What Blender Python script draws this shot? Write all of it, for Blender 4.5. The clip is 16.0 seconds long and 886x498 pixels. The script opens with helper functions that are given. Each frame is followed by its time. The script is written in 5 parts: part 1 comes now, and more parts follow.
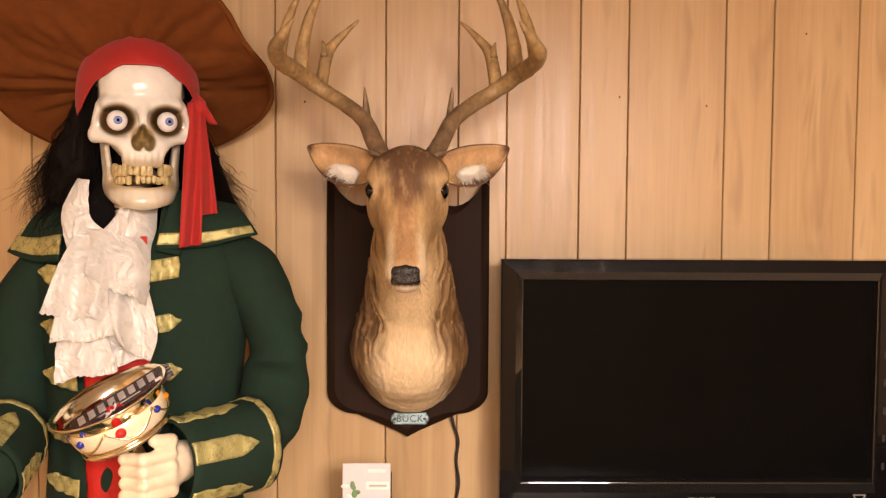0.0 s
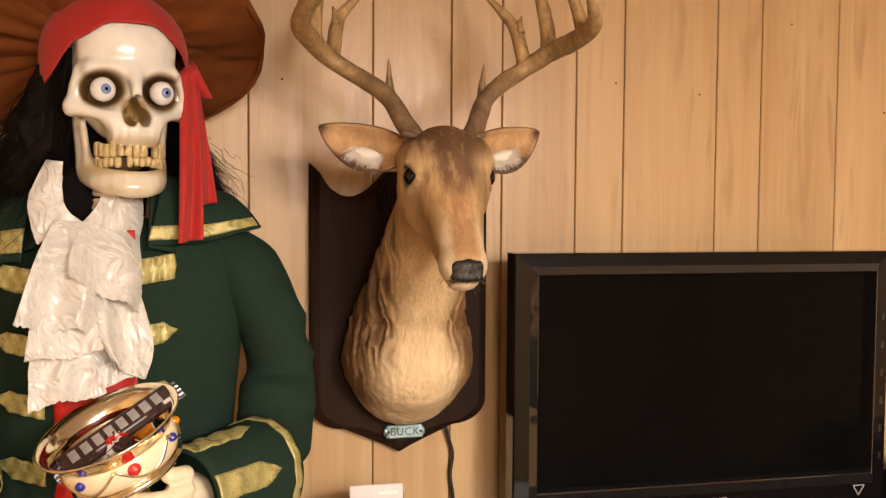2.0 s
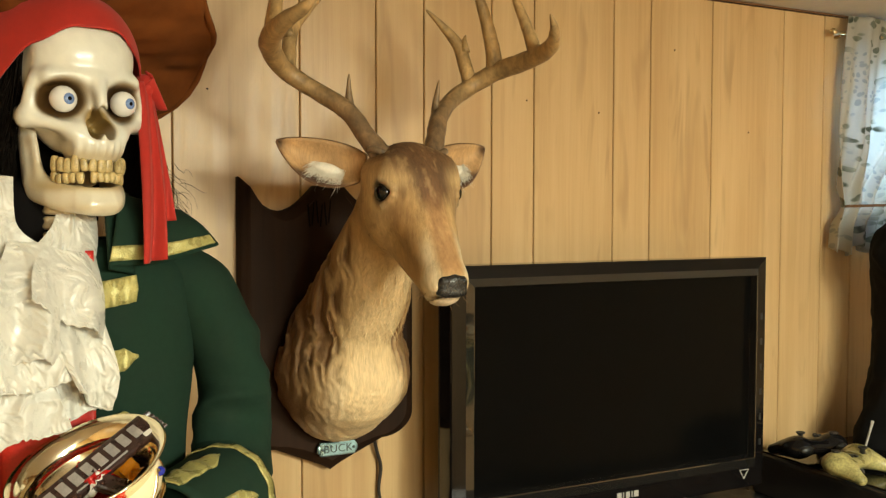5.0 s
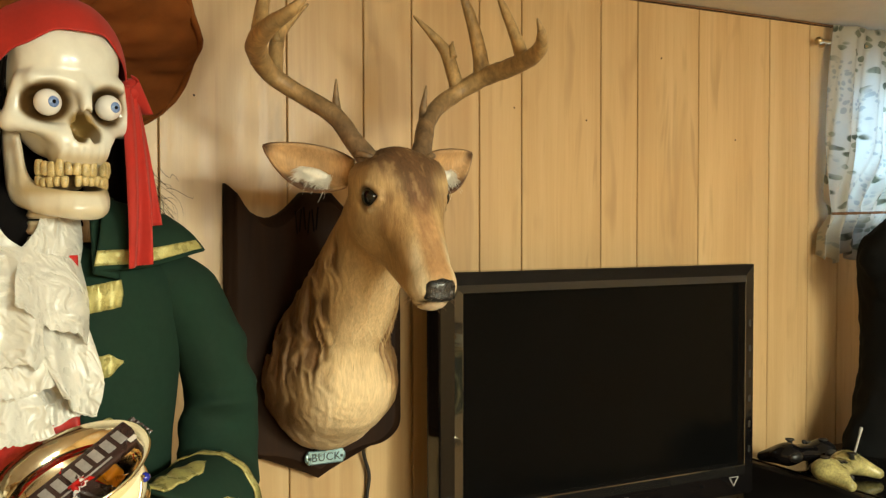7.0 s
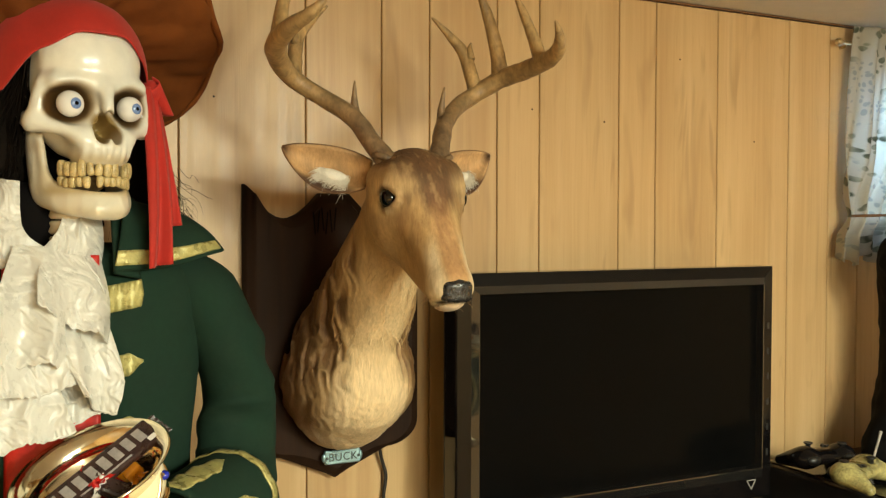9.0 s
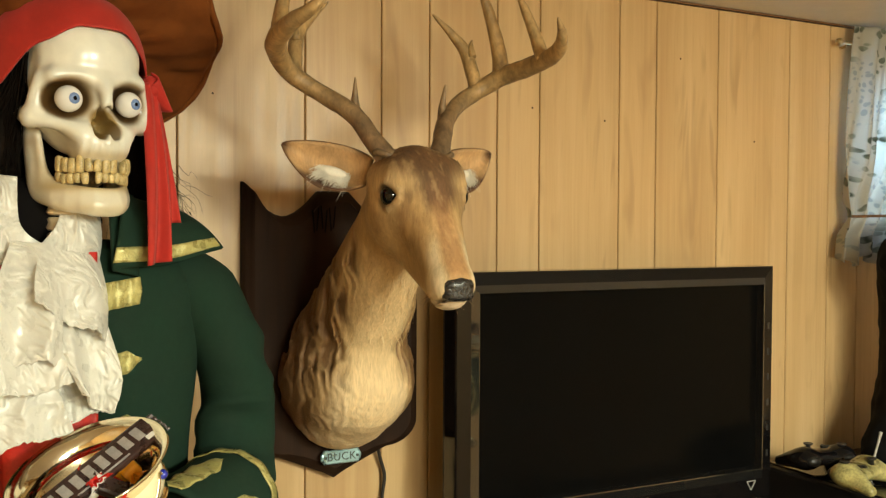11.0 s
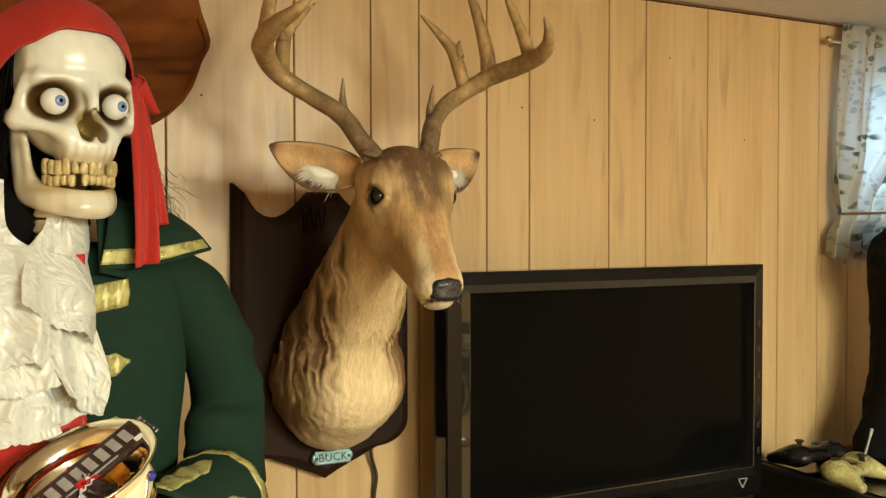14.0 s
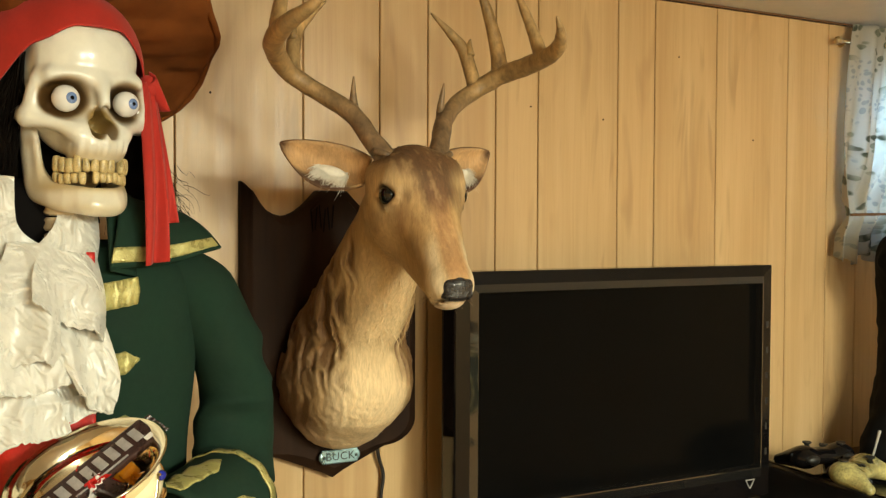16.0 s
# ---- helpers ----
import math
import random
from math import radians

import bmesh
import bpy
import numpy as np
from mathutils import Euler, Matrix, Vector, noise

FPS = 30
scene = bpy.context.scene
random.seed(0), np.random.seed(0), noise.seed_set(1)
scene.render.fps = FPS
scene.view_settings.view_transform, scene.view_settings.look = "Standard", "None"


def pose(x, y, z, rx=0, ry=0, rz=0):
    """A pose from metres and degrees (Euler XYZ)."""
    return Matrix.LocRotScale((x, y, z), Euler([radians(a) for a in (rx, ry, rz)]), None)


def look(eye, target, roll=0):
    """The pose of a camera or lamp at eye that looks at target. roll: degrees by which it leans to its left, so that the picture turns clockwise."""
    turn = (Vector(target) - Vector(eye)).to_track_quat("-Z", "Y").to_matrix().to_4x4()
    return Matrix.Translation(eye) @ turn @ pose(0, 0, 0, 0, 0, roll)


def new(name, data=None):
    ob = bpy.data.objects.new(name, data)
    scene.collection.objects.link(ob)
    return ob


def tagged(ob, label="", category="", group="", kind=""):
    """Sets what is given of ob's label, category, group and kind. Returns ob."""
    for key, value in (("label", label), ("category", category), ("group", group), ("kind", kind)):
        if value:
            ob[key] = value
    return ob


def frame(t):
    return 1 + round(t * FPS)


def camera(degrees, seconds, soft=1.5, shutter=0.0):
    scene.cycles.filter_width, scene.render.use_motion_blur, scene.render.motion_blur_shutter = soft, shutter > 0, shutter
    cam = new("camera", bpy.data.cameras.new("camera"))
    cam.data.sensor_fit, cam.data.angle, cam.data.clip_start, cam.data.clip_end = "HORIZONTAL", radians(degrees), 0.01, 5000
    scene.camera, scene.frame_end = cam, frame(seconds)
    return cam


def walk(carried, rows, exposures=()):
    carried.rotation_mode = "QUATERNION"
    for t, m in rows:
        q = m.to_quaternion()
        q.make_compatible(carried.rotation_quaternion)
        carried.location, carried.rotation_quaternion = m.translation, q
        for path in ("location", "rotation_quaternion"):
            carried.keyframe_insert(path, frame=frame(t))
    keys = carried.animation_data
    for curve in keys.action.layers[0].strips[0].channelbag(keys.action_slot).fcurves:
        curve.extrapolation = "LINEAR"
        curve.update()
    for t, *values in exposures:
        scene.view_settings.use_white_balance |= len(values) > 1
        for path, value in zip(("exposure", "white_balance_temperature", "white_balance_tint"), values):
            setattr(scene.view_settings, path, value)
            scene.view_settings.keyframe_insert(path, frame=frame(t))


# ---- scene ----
cam = camera(52.3, 16.0, soft=1.3)
PATH = [
    (0, (-0.034, 0.043, 1.735), (0.008, 2.04, 1.623), 0.3),
    (0.5, (-0.029, 0.045, 1.732), (0.021, 2.042, 1.621), 0.3),
    (1, (-0.076, 0.073, 1.72), (-0.002, 2.069, 1.614), 0.4),
    (1.5, (-0.215, 0.138, 1.726), (0.034, 2.12, 1.624), 0.4),
    (2, (-0.302, 0.206, 1.715), (0.138, 2.155, 1.61), 0.3),
    (2.5, (-0.362, 0.274, 1.716), (0.199, 2.191, 1.616), 0.2),
    (3, (-0.442, 0.298, 1.718), (0.279, 2.161, 1.628), 0.1),
    (3.5, (-0.528, 0.299, 1.722), (0.288, 2.122, 1.623), 0.1),
    (4, (-0.529, 0.276, 1.724), (0.327, 2.081, 1.624), -0.0),
    (4.2, (-0.519, 0.272, 1.726), (0.343, 2.073, 1.627), 0.0),
    (6.5, (-0.508, 0.267, 1.723), (0.394, 2.051, 1.659), -0.0),
    (7, (-0.508, 0.271, 1.714), (0.396, 2.055, 1.656), -0.1),
    (7.5, (-0.503, 0.27, 1.713), (0.369, 2.069, 1.656), -0.0),
    (8, (-0.506, 0.272, 1.713), (0.375, 2.066, 1.659), 0.0),
    (8.5, (-0.508, 0.268, 1.714), (0.377, 2.061, 1.659), 0.0),
    (9, (-0.51, 0.268, 1.715), (0.36, 2.068, 1.658), 0.1),
    (11.5, (-0.512, 0.279, 1.711), (0.367, 2.074, 1.656), 0.3),
    (12, (-0.506, 0.274, 1.715), (0.367, 2.073, 1.656), 0.2),
    (12.5, (-0.514, 0.277, 1.71), (0.368, 2.071, 1.656), 0.1),
    (13, (-0.512, 0.276, 1.712), (0.372, 2.069, 1.658), 0.0),
    (13.5, (-0.505, 0.266, 1.716), (0.371, 2.063, 1.658), -0.1),
    (14, (-0.504, 0.272, 1.711), (0.381, 2.064, 1.657), -0.1),
    (14.5, (-0.506, 0.272, 1.714), (0.382, 2.063, 1.655), -0.1),
    (15, (-0.506, 0.274, 1.709), (0.376, 2.068, 1.658), 0.0),
    (15.5, (-0.507, 0.279, 1.716), (0.373, 2.074, 1.658), 0.1),
    (16, (-0.512, 0.281, 1.713), (0.371, 2.075, 1.654), 0.2),
]
EXPO = [(0.0, 1.05, 6900, 40), (1.2, 1.05, 6900, 39), (2.0, 1.0, 6700, 33), (3.0, 1.0, 6500, 14), (3.6, 1.0, 6500, 4), (16.0, 1.0, 6500, 3)]
walk(cam, [(t, look(eye, target, roll)) for t, eye, target, roll in PATH], EXPO)

# ---- world and lamps ----
world = bpy.data.worlds.new("sky")
scene.world = world
world.use_nodes = True
wn = world.node_tree
sky = wn.nodes.new("ShaderNodeTexSky")
sky.sky_type, sky.sun_disc = 'NISHITA', False
sky.sun_elevation, sky.sun_rotation = radians(38), radians(200)
wn.links.new(sky.outputs[0], wn.nodes["Background"].inputs[0])
wn.nodes["Background"].inputs[1].default_value = 0.15


def area(name, x, y, z, sx, sy, watts, colour, rx=0, ry=0, rz=0):
    d = bpy.data.lights.new(name, 'AREA')
    d.shape, d.size, d.size_y, d.energy, d.color = 'RECTANGLE', sx, sy, watts, colour
    ob = new(name, d)
    ob.matrix_world = pose(x, y, z, rx, ry, rz)
    return ob


def bulb(name, x, y, z, watts, r=0.20):
    d = bpy.data.lights.new(name, 'POINT')
    d.energy, d.color, d.shadow_soft_size = watts, (1.0, 0.985, 0.80), r
    ob = new(name, d)
    ob.location = (x, y, z)
    return ob


bulb("lamp_bulb_light", -0.10, -1.00, 1.97, 27.0)
bulb("lamp_bulb_light", 0.52, -0.85, 1.95, 25.0)
area("ceiling_lamp_light", 0.40, -0.75, 2.10, 0.5, 0.4, 42.0, (1.0, 0.985, 0.80))
area("window_light", 1.475, 1.68, 1.86, 0.64, 0.30, 9.0, (0.32, 0.58, 1.0), 90, 0, 180)

# ---- builders ----
def nodes_of(name):
    m = bpy.data.materials.new(name)
    m.use_nodes = True
    nt = m.node_tree
    return m, nt, nt.nodes["Principled BSDF"]


def add(nt, kind, **props):
    n = nt.nodes.new("ShaderNode" + kind)
    for k, v in props.items():
        n.inputs[k].default_value = v
    return n


def ramp(nt, fac, stops):
    r = nt.nodes.new("ShaderNodeValToRGB")
    e = r.color_ramp.elements
    while len(e) < len(stops):
        e.new(0.5)
    for q, (p, c) in zip(e, stops):
        q.position, q.color = p, (*c, 1)
    nt.links.new(fac, r.inputs[0])
    return r.outputs[0]


def coords(nt, scale=(1, 1, 1), space="Object"):
    tc, mp = nt.nodes.new("ShaderNodeTexCoord"), nt.nodes.new("ShaderNodeMapping")
    mp.inputs["Scale"].default_value = scale
    nt.links.new(tc.outputs[space], mp.inputs[0])
    return mp.outputs[0]


def noise_of(nt, vec, scale, detail=4.0, rough=0.55, distort=0.0):
    n = add(nt, "TexNoise", Scale=scale, Detail=detail, Roughness=rough, Distortion=distort)
    nt.links.new(vec, n.inputs["Vector"])
    return n.outputs["Fac"]


def mix(nt, fac, a, b, blend='MIX'):
    m = nt.nodes.new("ShaderNodeMix")
    m.data_type, m.blend_type = 'RGBA', blend
    for sock, v in ((0, fac), (6, a), (7, b)):
        if isinstance(v, (int, float)):
            m.inputs[sock].default_value = v
        elif isinstance(v, tuple):
            m.inputs[sock].default_value = (*v, 1)
        else:
            nt.links.new(v, m.inputs[sock])
    return m.outputs[2]


def bump(nt, bs, height, strength, dist):
    b = add(nt, "Bump", Strength=strength, Distance=dist)
    nt.links.new(height, b.inputs["Height"])
    nt.links.new(b.outputs[0], bs.inputs["Normal"])


def simple(name, colour, rough, metal=0.0, vary=0.15, scale=30.0, bumpd=0.0, sheen=0.0, coat=0.0, stretch=(1, 1, 1), spec=0.5, rvary=0.1):
    """Two-scale mottled surface with optional relief."""
    m, nt, bs = nodes_of(name)
    v = coords(nt, stretch)
    n1, n2 = noise_of(nt, v, scale), noise_of(nt, v, scale * 7, 3)
    dark = tuple(c * (1 - vary) for c in colour)
    lite = tuple(min(1, c * (1 + vary)) for c in colour)
    c1 = ramp(nt, n1, [(0.3, dark), (0.7, lite)])
    c2 = mix(nt, 0.35, c1, ramp(nt, n2, [(0.35, dark), (0.65, lite)]))
    nt.links.new(c2, bs.inputs["Base Color"])
    rr = ramp(nt, n1, [(0.3, (max(0.02, rough - rvary),) * 3), (0.7, (min(1, rough + rvary),) * 3)])
    nt.links.new(rr, bs.inputs["Roughness"])
    bs.inputs["Metallic"].default_value = metal
    bs.inputs["Specular IOR Level"].default_value = spec
    bs.inputs["Coat Weight"].default_value = coat
    bs.inputs["Sheen Weight"].default_value = sheen
    if bumpd:
        bump(nt, bs, n2, 0.6, bumpd)
    return m


def painted(name, rough, coat=0.0, fine=60.0, bumpd=0.0, stretch=(1, 1, 1), amount=0.25, spec=0.5):
    """Airbrushed colours and the coat's crease shade that the mesh carries, with grain."""
    m, nt, bs = nodes_of(name)
    at = nt.nodes.new("ShaderNodeAttribute")
    at.attribute_name = "paint"
    v = coords(nt, stretch)
    n1, n2 = noise_of(nt, v, fine, 5, 0.6, 0.4), noise_of(nt, v, fine * 0.2, 3)
    shade = ramp(nt, n1, [(0.3, (1 - amount * 0.7,) * 3), (0.7, (1.0 + amount * 0.55,) * 3)])
    shade2 = ramp(nt, n2, [(0.3, (1 - amount * 0.4,) * 3), (0.7, (1.05,) * 3)])
    c = mix(nt, 1.0, mix(nt, 1.0, at.outputs["Color"], shade, 'MULTIPLY'), shade2, 'MULTIPLY')
    nt.links.new(c, bs.inputs["Base Color"])
    bs.inputs["Roughness"].default_value = rough
    bs.inputs["Coat Weight"].default_value = coat
    bs.inputs["Coat Roughness"].default_value = 0.12
    bs.inputs["Specular IOR Level"].default_value = spec
    if bumpd:
        bump(nt, bs, n1, 0.7, bumpd)
    return m


class Lump:
    """Vertices, faces, a material number per face and a colour per vertex, gathered into one mesh."""

    def __init__(self):
        self.v, self.f, self.m, self.c = [], [], [], []

    def put(self, verts, faces, mat=0, colour=(1, 1, 1)):
        k = len(self.v)
        self.v += [tuple(p) for p in verts]
        self.f += [tuple(i + k for i in f) for f in faces]
        self.m += [mat] * len(faces)
        if len(colour) == len(verts) and len(verts) != 3:
            self.c += [tuple(c) for c in colour]
        else:
            self.c += [colour] * len(verts)
        return self

    def mesh(self, name, mats, smooth=True):
        me = bpy.data.meshes.new(name)
        me.from_pydata(self.v, [], self.f)
        for m in mats:
            me.materials.append(m)
        me.polygons.foreach_set("material_index", self.m)
        me.polygons.foreach_set("use_smooth", [smooth] * len(self.f))
        at = me.color_attributes.new("paint", 'FLOAT_COLOR', 'POINT')
        at.data.foreach_set("color", np.array([(*c, 1.0) for c in self.c], dtype=np.float32).ravel())
        me.update()
        return me


def part(name, bm, material, parent, label="", smooth=False, m=None):
    """A bmesh or a Lump as one mesh object under a thing or a part."""
    if isinstance(bm, Lump):
        me = bm.mesh(name, [material] if material else [], smooth)
    else:
        me = bpy.data.meshes.new(name)
        bmesh.ops.recalc_face_normals(bm, faces=bm.faces[:])
        bm.to_mesh(me)
        bm.free()
        me.materials.append(material)
        if smooth:
            me.polygons.foreach_set("use_smooth", [True] * len(me.polygons))
    ob = new(name, me)
    ob.parent = parent
    if m is not None:
        ob.matrix_basis = m
    return tagged(ob, label)


def empty(name, m, label, category, group="", kind=""):
    ob = new(name)
    ob.empty_display_size = 0.05
    ob.matrix_basis = m
    return tagged(ob, label, category, group, kind)


def box(x0, x1, y0, y1, z0, z1, bev=0.0, bm=None, seg=2):
    own = bmesh.new()
    bmesh.ops.create_cube(own, size=1.0)
    for v in own.verts:
        v.co = Vector(((x0 + x1) / 2 + v.co.x * (x1 - x0), (y0 + y1) / 2 + v.co.y * (y1 - y0), (z0 + z1) / 2 + v.co.z * (z1 - z0)))
    if bev:
        bmesh.ops.bevel(own, geom=own.edges[:], offset=bev, segments=seg, profile=0.5, affect='EDGES')
    if bm is None:
        return own
    me = bpy.data.meshes.new("tmp")
    own.to_mesh(me)
    own.free()
    bm.from_mesh(me)
    bpy.data.meshes.remove(me)
    return bm


def vnoise(P, scale, seed=0):
    """Smooth value noise from -1 to 1 at points P (n, 3)."""
    tab = np.random.RandomState(seed).uniform(-1, 1, 4096)
    Q = np.asarray(P, float) * scale + 100.0
    I = np.floor(Q).astype(int)
    f = Q - I
    f = f * f * (3 - 2 * f)
    out = 0
    for a in (0, 1):
        for b in (0, 1):
            for c in (0, 1):
                h = ((I[..., 0] + a) * 73856093 ^ (I[..., 1] + b) * 19349663 ^ (I[..., 2] + c) * 83492791) & 4095
                w = (f[..., 0] if a else 1 - f[..., 0]) * (f[..., 1] if b else 1 - f[..., 1]) * (f[..., 2] if c else 1 - f[..., 2])
                out = out + w * tab[h]
    return out


def nets(fn, lo, hi, step):
    """Surface of fn(P) = 0 (negative inside) between the corners lo and hi."""
    ax = [np.arange(l, h + step, step) for l, h in zip(lo, hi)]
    G = np.stack(np.meshgrid(*ax, indexing='ij'), -1)
    V = fn(G)
    n = np.array(V.shape) - 1
    corner = [(a, b, c) for a in (0, 1) for b in (0, 1) for c in (0, 1)]
    sub = lambda o: V[o[0]:o[0] + n[0], o[1]:o[1] + n[1], o[2]:o[2] + n[2]]
    tot, cnt = np.zeros((*n, 3)), np.zeros(n)
    for o in corner:
        for k in range(3):
            if o[k] == 0:
                p = list(o)
                p[k] = 1
                va, vb = sub(o), sub(p)
                cr = (va < 0) != (vb < 0)
                t = np.where(cr, va / np.where(cr, va - vb, 1), 0)
                for d in range(3):
                    tot[..., d] += np.where(cr, o[d] + (t if d == k else 0), 0)
                cnt += cr
    mask = cnt > 0
    idx = -np.ones(n, int)
    idx[mask] = np.arange(mask.sum())
    cell = np.stack(np.nonzero(mask), -1)
    verts = (cell + tot[mask] / cnt[mask][:, None]) * step + np.array(lo)
    faces = []
    for k in range(3):
        a, b = [(1, 2), (2, 0), (0, 1)][k]
        s0, s1 = [slice(1, -1)] * 3, [slice(1, -1)] * 3
        s0[k], s1[k] = slice(0, -1), slice(1, None)
        va, vb = V[tuple(s0)], V[tuple(s1)]
        e = np.stack(np.nonzero((va < 0) != (vb < 0)), -1)
        flip = va[tuple(e.T)] >= 0
        e = e + 1
        e[:, k] -= 1
        qs = []
        for da, db in ((1, 1), (0, 1), (0, 0), (1, 0)):
            q = e.copy()
            q[:, a] -= da
            q[:, b] -= db
            qs.append(idx[tuple(q.T)])
        Q = np.stack(qs, -1)
        Q[flip] = Q[flip][:, ::-1]
        faces.append(Q[(Q >= 0).all(1)])
    return verts, np.concatenate(faces).tolist()


def s_ball(P, c, r):
    """Ellipsoid, as a rough distance."""
    q = (P - np.array(c)) / np.array(r)
    l = np.sqrt((q ** 2).sum(-1))
    return (l - 1) * np.min(np.broadcast_to(r, (3,)))


def s_rod(P, a, b, ra, rb):
    a, b = np.array(a, float), np.array(b, float)
    d = b - a
    t = np.clip(((P - a) @ d) / (d @ d), 0, 1)
    return np.sqrt(((P - a - t[..., None] * d) ** 2).sum(-1)) - (ra + (rb - ra) * t)


def join(a, b, k):
    h = np.clip(0.5 + 0.5 * (b - a) / k, 0, 1)
    return b + (a - b) * h - k * h * (1 - h)


def cut(a, b, k):
    return -join(-a, b, k)


def smooth(x, a, b):
    t = np.clip((x - a) / (b - a), 0, 1)
    return t * t * (3 - 2 * t)


def tube(lump, pts, radii, n=10, mat=0, colour=(1, 1, 1), rough=0.0, freq=40.0, close=True, flat=1.0):
    """A tapered tube through a smooth curve of points."""
    P = np.array(pts, float)
    m = len(P)
    k = max(6, int(np.linalg.norm(np.diff(P, axis=0), axis=1).sum() / 0.006)) if m > 2 else 6
    k = min(k, 60)
    ts = np.linspace(0, m - 1, k)
    out, rr = [], []
    for t in ts:
        i = min(int(t), m - 2)
        f = t - i
        p0, p1, p2, p3 = P[max(i - 1, 0)], P[i], P[i + 1], P[min(i + 2, m - 1)]
        out.append(0.5 * ((2 * p1) + (p2 - p0) * f + (2 * p0 - 5 * p1 + 4 * p2 - p3) * f * f + (3 * p1 - p0 - 3 * p2 + p3) * f ** 3))
        rr.append(radii[i] + (radii[i + 1] - radii[i]) * f)
    C = np.array(out)
    T = np.gradient(C, axis=0)
    T /= np.linalg.norm(T, axis=1)[:, None] + 1e-9
    ref = np.array((0.31, 0.17, 0.93)) if abs(T[0] @ np.array((0, 0, 1))) < 0.9 else np.array((0.9, 0.3, 0.1))
    vs = []
    for c, t, r in zip(C, T, rr):
        s = np.cross(t, ref)
        s /= np.linalg.norm(s)
        u = np.cross(s, t)
        ref = u
        for j in range(n):
            a = 2 * math.pi * j / n
            vs.append(c + r * (math.cos(a) * s + flat * math.sin(a) * u))
    vs = np.array(vs)
    if rough:
        cc = np.repeat(C, n, 0)
        vs = cc + (vs - cc) * (1 + rough * vnoise(vs, freq, 5)[:, None])
    fs = [(i * n + j, i * n + (j + 1) % n, (i + 1) * n + (j + 1) % n, (i + 1) * n + j) for i in range(k - 1) for j in range(n)]
    if close:
        fs += [tuple(range(n))[::-1], tuple((k - 1) * n + j for j in range(n))]
    lump.put(vs, fs, mat, colour)
    return lump


def sheet(lump, fn, nu, nv, thick=0.0015, mat=0, colour=(1, 1, 1)):
    """A cloth with thickness: fn(s, t) gives points for s, t from 0 to 1."""
    S, T = np.meshgrid(np.linspace(0, 1, nu), np.linspace(0, 1, nv), indexing='ij')
    P = np.stack(fn(S, T), -1)
    N = np.cross(np.gradient(P, axis=0), np.gradient(P, axis=1))
    N /= np.linalg.norm(N, axis=-1)[..., None] + 1e-12
    A, B = (P + N * thick / 2).reshape(-1, 3), (P - N * thick / 2).reshape(-1, 3)
    o = nu * nv
    fs = []
    for i in range(nu - 1):
        for j in range(nv - 1):
            a, b, c, d = i * nv + j, (i + 1) * nv + j, (i + 1) * nv + j + 1, i * nv + j + 1
            fs += [(a, b, c, d), (d + o, c + o, b + o, a + o)]
    rim = [i * nv for i in range(nu)] + [(nu - 1) * nv + j for j in range(1, nv)] + [i * nv + nv - 1 for i in range(nu - 2, -1, -1)] + list(range(nv - 2, 0, -1))
    for a, b in zip(rim, rim[1:] + rim[:1]):
        fs.append((b, a, a + o, b + o))
    lump.put(np.concatenate([A, B]), fs, mat, colour)
    return lump


def lathe(lump, prof, n=40, mat=0, colour=(1, 1, 1), m=None):
    """A closed or open turned profile of (radius, height)."""
    vs = [(r * math.cos(2 * math.pi * j / n), r * math.sin(2 * math.pi * j / n), z) for r, z in prof for j in range(n)]
    if m is not None:
        vs = [m @ Vector(v) for v in vs]
    fs = [(i * n + j, i * n + (j + 1) % n, (i + 1) * n + (j + 1) % n, (i + 1) * n + j) for i in range(len(prof) - 1) for j in range(n)]
    lump.put(vs, fs, mat, colour)
    return lump


def orb(lump, c, r, mat=0, colour=(1, 1, 1), nu=20, nv=12, m=None):
    vs, fs = [], []
    r = (r, r, r) if isinstance(r, (int, float)) else r
    for i in range(nv + 1):
        a = math.pi * i / nv
        for j in range(nu):
            b = 2 * math.pi * j / nu
            p = Vector((r[0] * math.sin(a) * math.cos(b), r[1] * math.sin(a) * math.sin(b), r[2] * math.cos(a)))
            if m is not None:
                p = m @ p
            vs.append(tuple(p + Vector(c)))
    for i in range(nv):
        for j in range(nu):
            fs.append((i * nu + j, (i + 1) * nu + j, (i + 1) * nu + (j + 1) % nu, i * nu + (j + 1) % nu))
    lump.put(vs, fs, mat, colour)
    return lump

